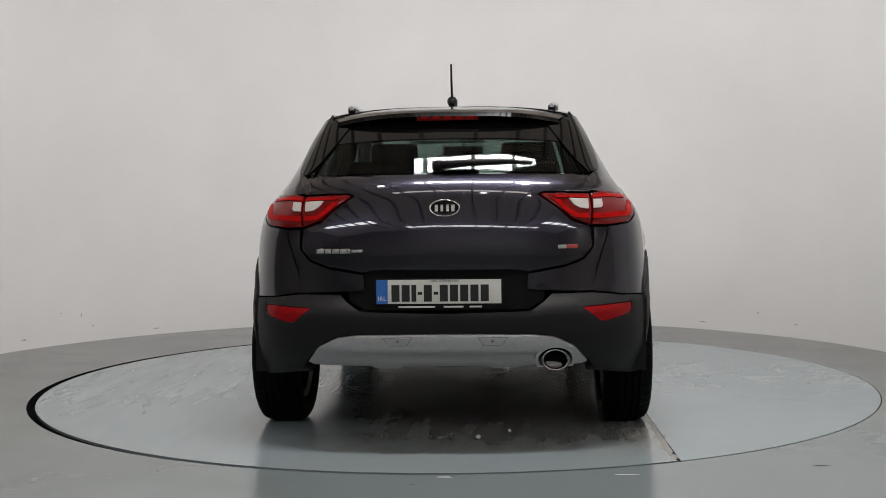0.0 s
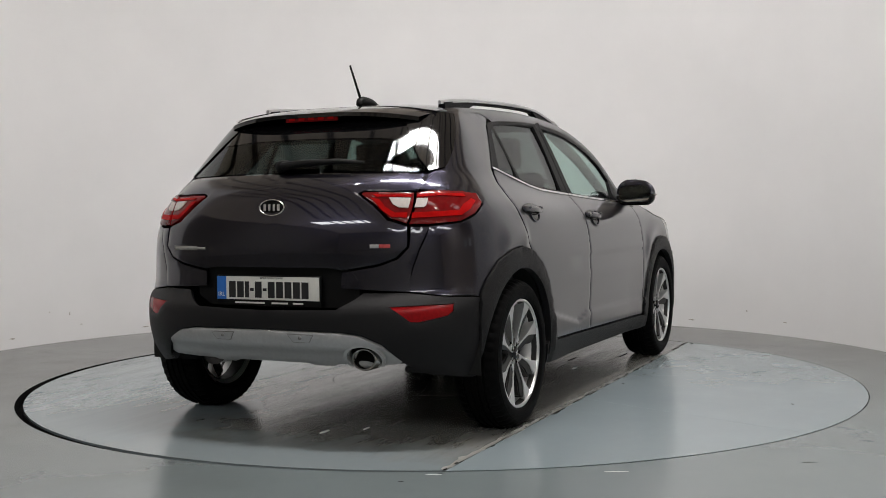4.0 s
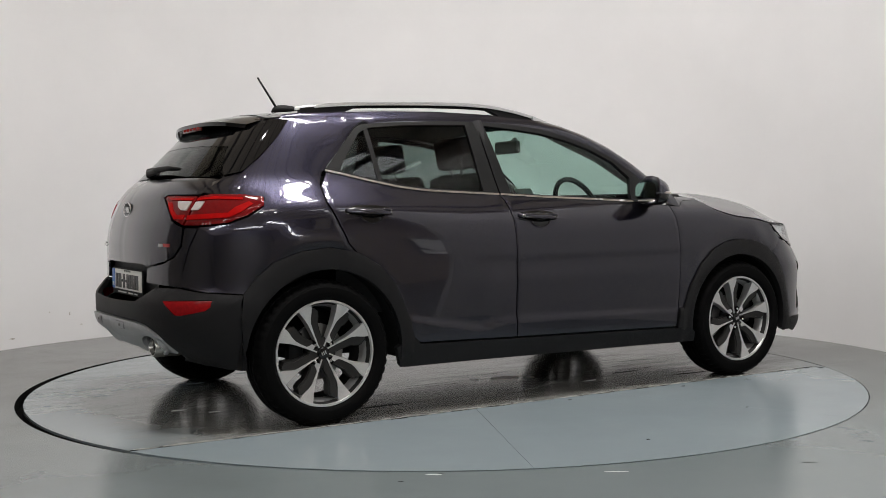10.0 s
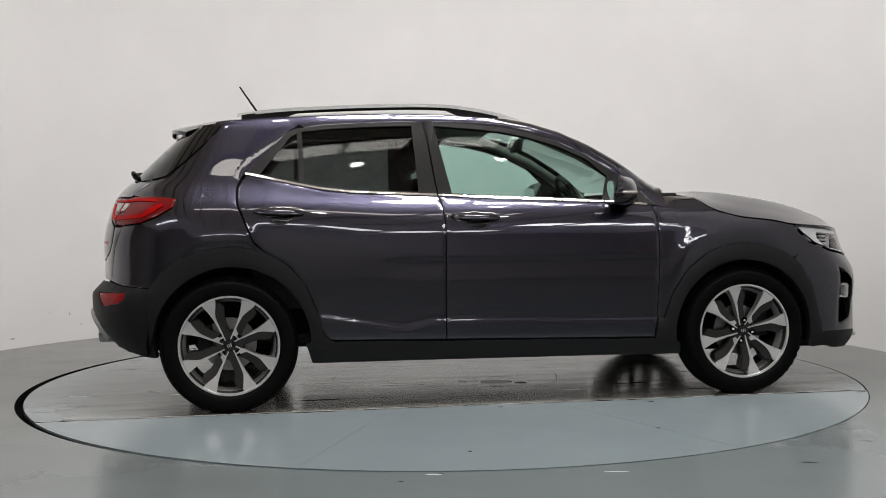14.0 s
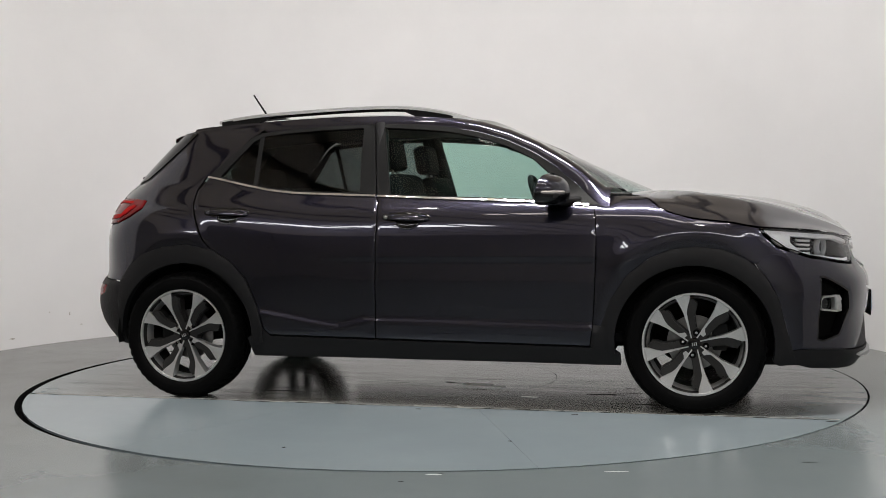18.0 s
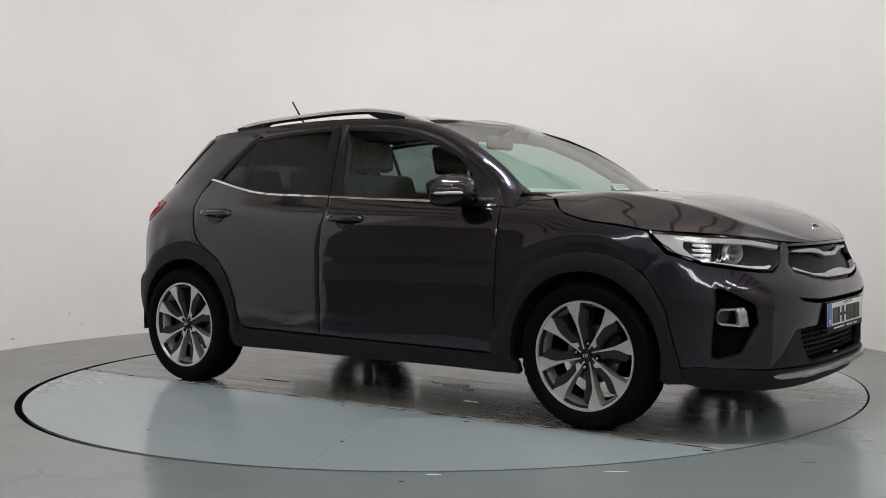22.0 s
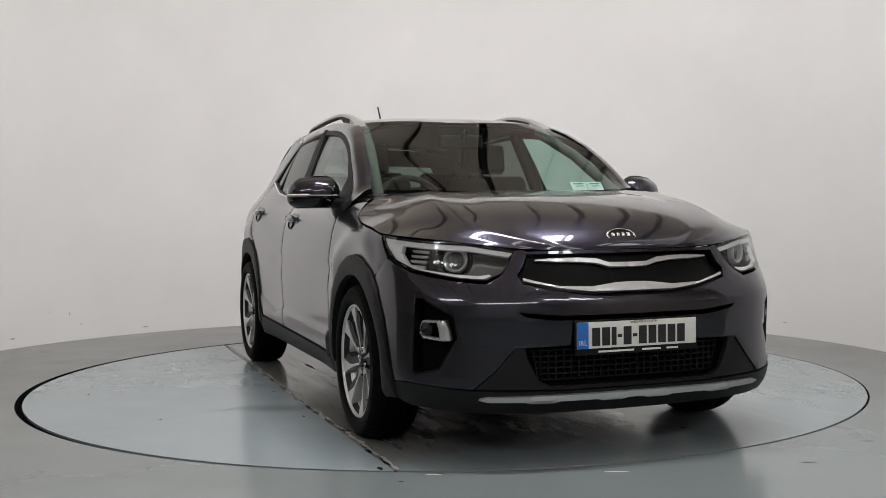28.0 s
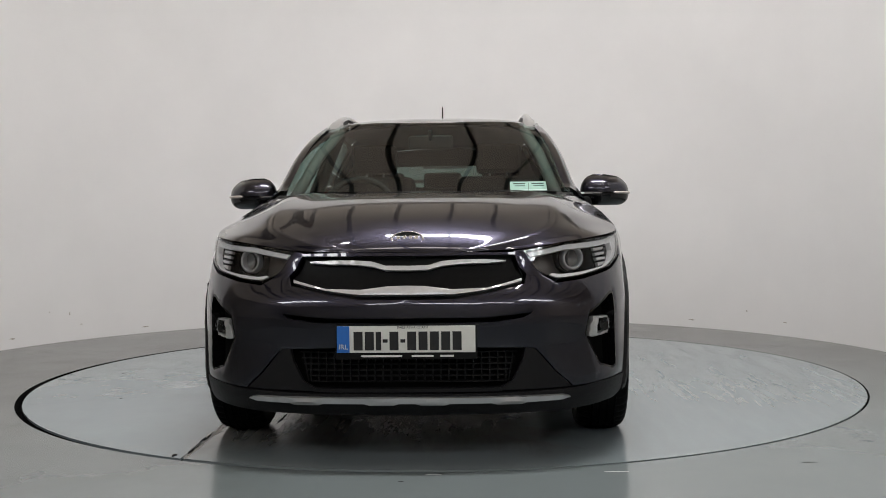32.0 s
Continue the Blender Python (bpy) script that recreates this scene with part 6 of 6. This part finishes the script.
def plate(name, m):
    """A number plate facing +x in its own space: white board, blue band, plain bars in place of the number."""
    board = part(name, box_bm(0.008, 0.522, 0.128, 0.002), BLACK, car, "white number plate with a blue band, in a black holder")
    board.matrix_local = m
    part("plate_face", box_bm(0.004, 0.508, 0.098, 0.001, (0.005, 0, 0.010)), PLATEWHITE, board)
    part("blue_band", box_bm(0.002, 0.046, 0.098, 0.0, (0.008, -0.231, 0.010)), PLATEBLUE, board, "blue band")
    widths = (0.040, 0.040, 0.024, 0.022, 0.040, 0.022, 0.040, 0.040, 0.040, 0.040, 0.040)
    y = -0.196
    for i, w in enumerate(widths):
        dash = i in (3, 5)
        part("number_bar", box_bm(0.002, w * 0.82, 0.012 if dash else 0.068, 0.0, (0.008, y + w / 2, 0.004)), INK, board, "plain dark bar")
        y += w + 0.0015
    for body, size, yy, zz, m in (("BAILE ÁTHA CLIATH", 0.0125, 0.025, 0.0535, INK), ("IRL", 0.026, -0.231, -0.018, PLATEWHITE)):
        me = text_mesh(body, size, m, extrude=0.0004)
        me.transform(Matrix(((0, 0, 1, 0.0098), (1, 0, 0, yy), (0, 1, 0, zz), (0, 0, 0, 1))))
        part("lettering", me, m, board)
    for yy, w in ((-0.09, 0.15), (0.06, 0.08), (0.15, 0.05)):
        part("footer_bar", box_bm(0.002, w, 0.007, 0.0, (0.0045, yy, -0.052)), PLATEWHITE, board)
    return board


def badges():
    plate("number_plate", pose(2.131, 0, 0.474, 0, 0, 0))
    plate("number_plate", pose(-1.918, 0.028, 0.624, 0, 0, 180))
    # oval badges, plain
    for x, z, tilt, sgn in ((2.012, 0.846, 38, 1), (-1.918, 0.973, 4, -1)):
        v, f = revolve([(0.001, -0.004), (0.052, -0.003), (0.054, 0.004)], 36)
        rot = Matrix.Rotation(radians(90 * sgn), 4, "Z")
        tl = Matrix.Rotation(radians(-tilt), 4, "Y") if sgn > 0 else Matrix.Rotation(radians(tilt), 4, "Y")
        place = Matrix.Translation((x, 0, z)) @ tl
        sh = lambda q: place @ (rot @ Vector((q[0] * 1.12, q[1], q[2] * 0.62)))
        b = part("oval_badge", mesh_of("oval_badge", [sh(q) for q in v], f, MESH), MESH, car, "oval black badge with a chrome rim")
        v, f = tube([(0.053 * math.cos(a), -0.003, 0.053 * math.sin(a)) for a in np.linspace(0, 2 * math.pi, 40, endpoint=False)], 0.0042, 6, closed=True)
        part("badge_rim", mesh_of("badge_rim", [sh(q) for q in v], f, CHROME), CHROME, b, "chrome rim")
        for cx, w, lean in ((-0.030, 0.006, 0), (-0.010, 0.005, 0), (0.010, 0.005, 0), (0.030, 0.006, 0)):
            vv = [(cx - w + lean * 0.02, -0.0055, 0.022), (cx + w + lean * 0.02, -0.0055, 0.022), (cx + w - lean * 0.02, -0.0055, -0.022), (cx - w - lean * 0.02, -0.0055, -0.022)]
            part("badge_bar", mesh_of("badge_bar", [sh(q) for q in vv], [(0, 1, 2, 3)], CHROME, smooth=False), CHROME, b)
    # model badge: plain silver bars, and a small two-tone badge
    for k, (w, y0) in enumerate(((0.030, 0.515), (0.026, 0.482), (0.030, 0.449), (0.028, 0.416), (0.012, 0.392), (0.046, 0.358))):
        y = y0
        p0 = rear_pt(*ry(y, 0.805))
        o = part("model_badge_bar", box_bm(0.004, w, 0.019 if k < 5 else 0.011, 0.001), CHROME, car, "small silver lettering bar")
        o.matrix_local = pose(p0[0] - 0.004, y, 0.802, 0, 0, 0)
    for w, y0, m in ((0.036, 0.475, SATIN), (0.046, 0.5155, REDINK)):
        p0 = rear_pt(*ry(y0, 0.812))
        o = part("engine_badge", box_bm(0.004, w, 0.015, 0.001), m, car, "small silver and red badge")
        o.matrix_local = pose(p0[0] - 0.0025, -y0, 0.812, 0, 0, 20)


badges()


# ---- inside the car ----
def seat(x, y, rear=False):
    def cushion(name, sx, sy, sz, m, par, bev=0.05):
        o = part(name, box_bm(sx, sy, sz, bev, segments=3), CLOTH, par)
        o.matrix_local = m
        return o
    s = cushion("seat", 0.50, 0.50, 0.16, pose(x, y, 0.55), car)
    s["label"] = "black cloth car seat"
    cushion("backrest", 0.14, 0.48, 0.60, pose(-0.26, 0, 0.30, 0, -16, 0), s)
    cushion("headrest", 0.09, 0.26, 0.17, pose(-0.375, 0, 0.70, 0, -10, 0), s, 0.035)
    for dy in (-0.05, 0.05):
        v, f = tube([(-0.34, dy, 0.52), (-0.365, dy, 0.64)], 0.006, 6)
        part("headrest_post", mesh_of("headrest_post", v, f, STEEL), STEEL, s)


def cabin():
    for y in (-0.36, 0.36):
        seat(0.08, y)
    bench = part("rear_bench", box_bm(0.48, 1.20, 0.16, 0.05, (-0.72, 0, 0.55), 3), CLOTH, car, "black cloth rear bench")
    o = part("backrest", box_bm(0.14, 1.20, 0.58, 0.05, segments=3), CLOTH, bench)
    o.matrix_local = pose(-1.02, 0, 0.82, 0, -20, 0)
    for y in (-0.38, 0.0, 0.38):
        o = part("headrest", box_bm(0.08, 0.25, 0.13, 0.03, segments=3), CLOTH, bench)
        o.matrix_local = pose(-1.13, y, 1.135, 0, -12, 0)
    part("dashboard", box_bm(0.46, 1.26, 0.26, 0.08, (0.84, 0, 0.875), 4), DASH, car, "soft black dashboard")
    part("cabin_floor", box_bm(2.4, 1.40, 0.04, 0.0, (-0.25, 0, 0.33)), DASH, car)
    part("parcel_shelf", box_bm(0.50, 1.15, 0.02, 0.005, (-1.42, 0, 1.06)), DASH, car)
    rows = [[(p[0], p[1] * 0.96, p[2] - 0.035) for p in roof_row(x)] for x in np.linspace(-1.40, 0.18, 12)]
    sheet("headlining", rows, LINING, car, "pale grey headlining")
    for y in (-0.735, 0.735):
        part("door_lining", box_bm(2.0, 0.03, 0.50, 0.01, (-0.18, y, 0.73)), DASH, car)
    # steering wheel on the car's right
    c0 = Vector((0.53, -0.36, 0.955))
    rot = Matrix.Rotation(radians(-24), 4, "Y")
    ring = [c0 + rot @ Vector((0, 0.18 * math.cos(a), 0.18 * math.sin(a))) for a in np.linspace(0, 2 * math.pi, 36, endpoint=False)]
    sw = part("steering_wheel", mesh_of("steering_wheel", *tube(ring, 0.015, 8, closed=True), DASH), DASH, car, "black steering wheel")
    hubm = box_bm(0.05, 0.14, 0.10, 0.02)
    o = part("wheel_boss", hubm, DASH, sw)
    o.matrix_local = Matrix.Translation(c0) @ rot
    for a in (0, math.pi, -math.pi / 2):
        v, f = tube([c0, c0 + rot @ Vector((0, 0.175 * math.cos(a), 0.175 * math.sin(a)))], 0.014, 6)
        part("wheel_spoke", mesh_of("wheel_spoke", v, f, DASH), DASH, sw)
    m = part("cabin_mirror", box_bm(0.03, 0.24, 0.075, 0.02, (0.30, 0.0, 1.315), 3), DASH, car, "black interior mirror")
    v, f = tube([(0.31, 0, 1.33), (0.36, 0, 1.37)], 0.012, 6)
    part("mirror_arm", mesh_of("mirror_arm", v, f, DASH), DASH, m)
    # inner pillars
    for s in (-1, 1):
        v, f = tube([(-0.29, s * 0.565, 1.40), (-0.24, s * 0.71, 1.02)], 0.035, 8)
        part("centre_pillar_lining", mesh_of("centre_pillar_lining", v, f, DASH), DASH, car)
        v, f = tube([(0.18, s * 0.50, 1.38), (0.50, s * 0.56, 1.24), (0.86, s * 0.63, 1.02)], 0.028, 8)
        part("screen_pillar_lining", mesh_of("screen_pillar_lining", v, f, LINING), LINING, car)
    # papers behind the screen
    for y in (0.455, 0.545):
        o = part("paper_sheet", box_bm(0.11, 0.088, 0.003), PAPER, car, "pale paper behind the windscreen")
        o.matrix_local = pose(0.79, y, 1.045, 0, 52, 4)
        part("print_bar", box_bm(0.006, 0.06, 0.001, 0.0, (-0.042, 0, 0.0021)), INK, o)
        part("print_bar", box_bm(0.004, 0.05, 0.001, 0.0, (-0.028, 0.004, 0.0021)), INK, o)


cabin()


# ---- motion of the disc and the car ----
PIVOT = (-0.118, 0.043)


def heading(t):
    return float(np.interp(t, (0, 1, 2, 4, 8, 12, 16, 20, 24, 28, 32), HEADING))


HEADING = (87.45, 82.1, 76.6, 65.2, 42.5, 19.95, -2.5, -25.15, -47.6, -70.1, -92.5)


def motions():
    rows_t, rows_c = [], []
    for i in range(0, 33):
        a = heading(i)
        rows_t.append((i, pose(0, 0, 0, 0, 0, a)))
        rows_c.append((i, pose(0, 0, 0, 0, 0, a) @ Matrix.Translation((-PIVOT[0], -PIVOT[1], 0))))
    walk(table, rows_t)
    walk(car, rows_c)


motions()
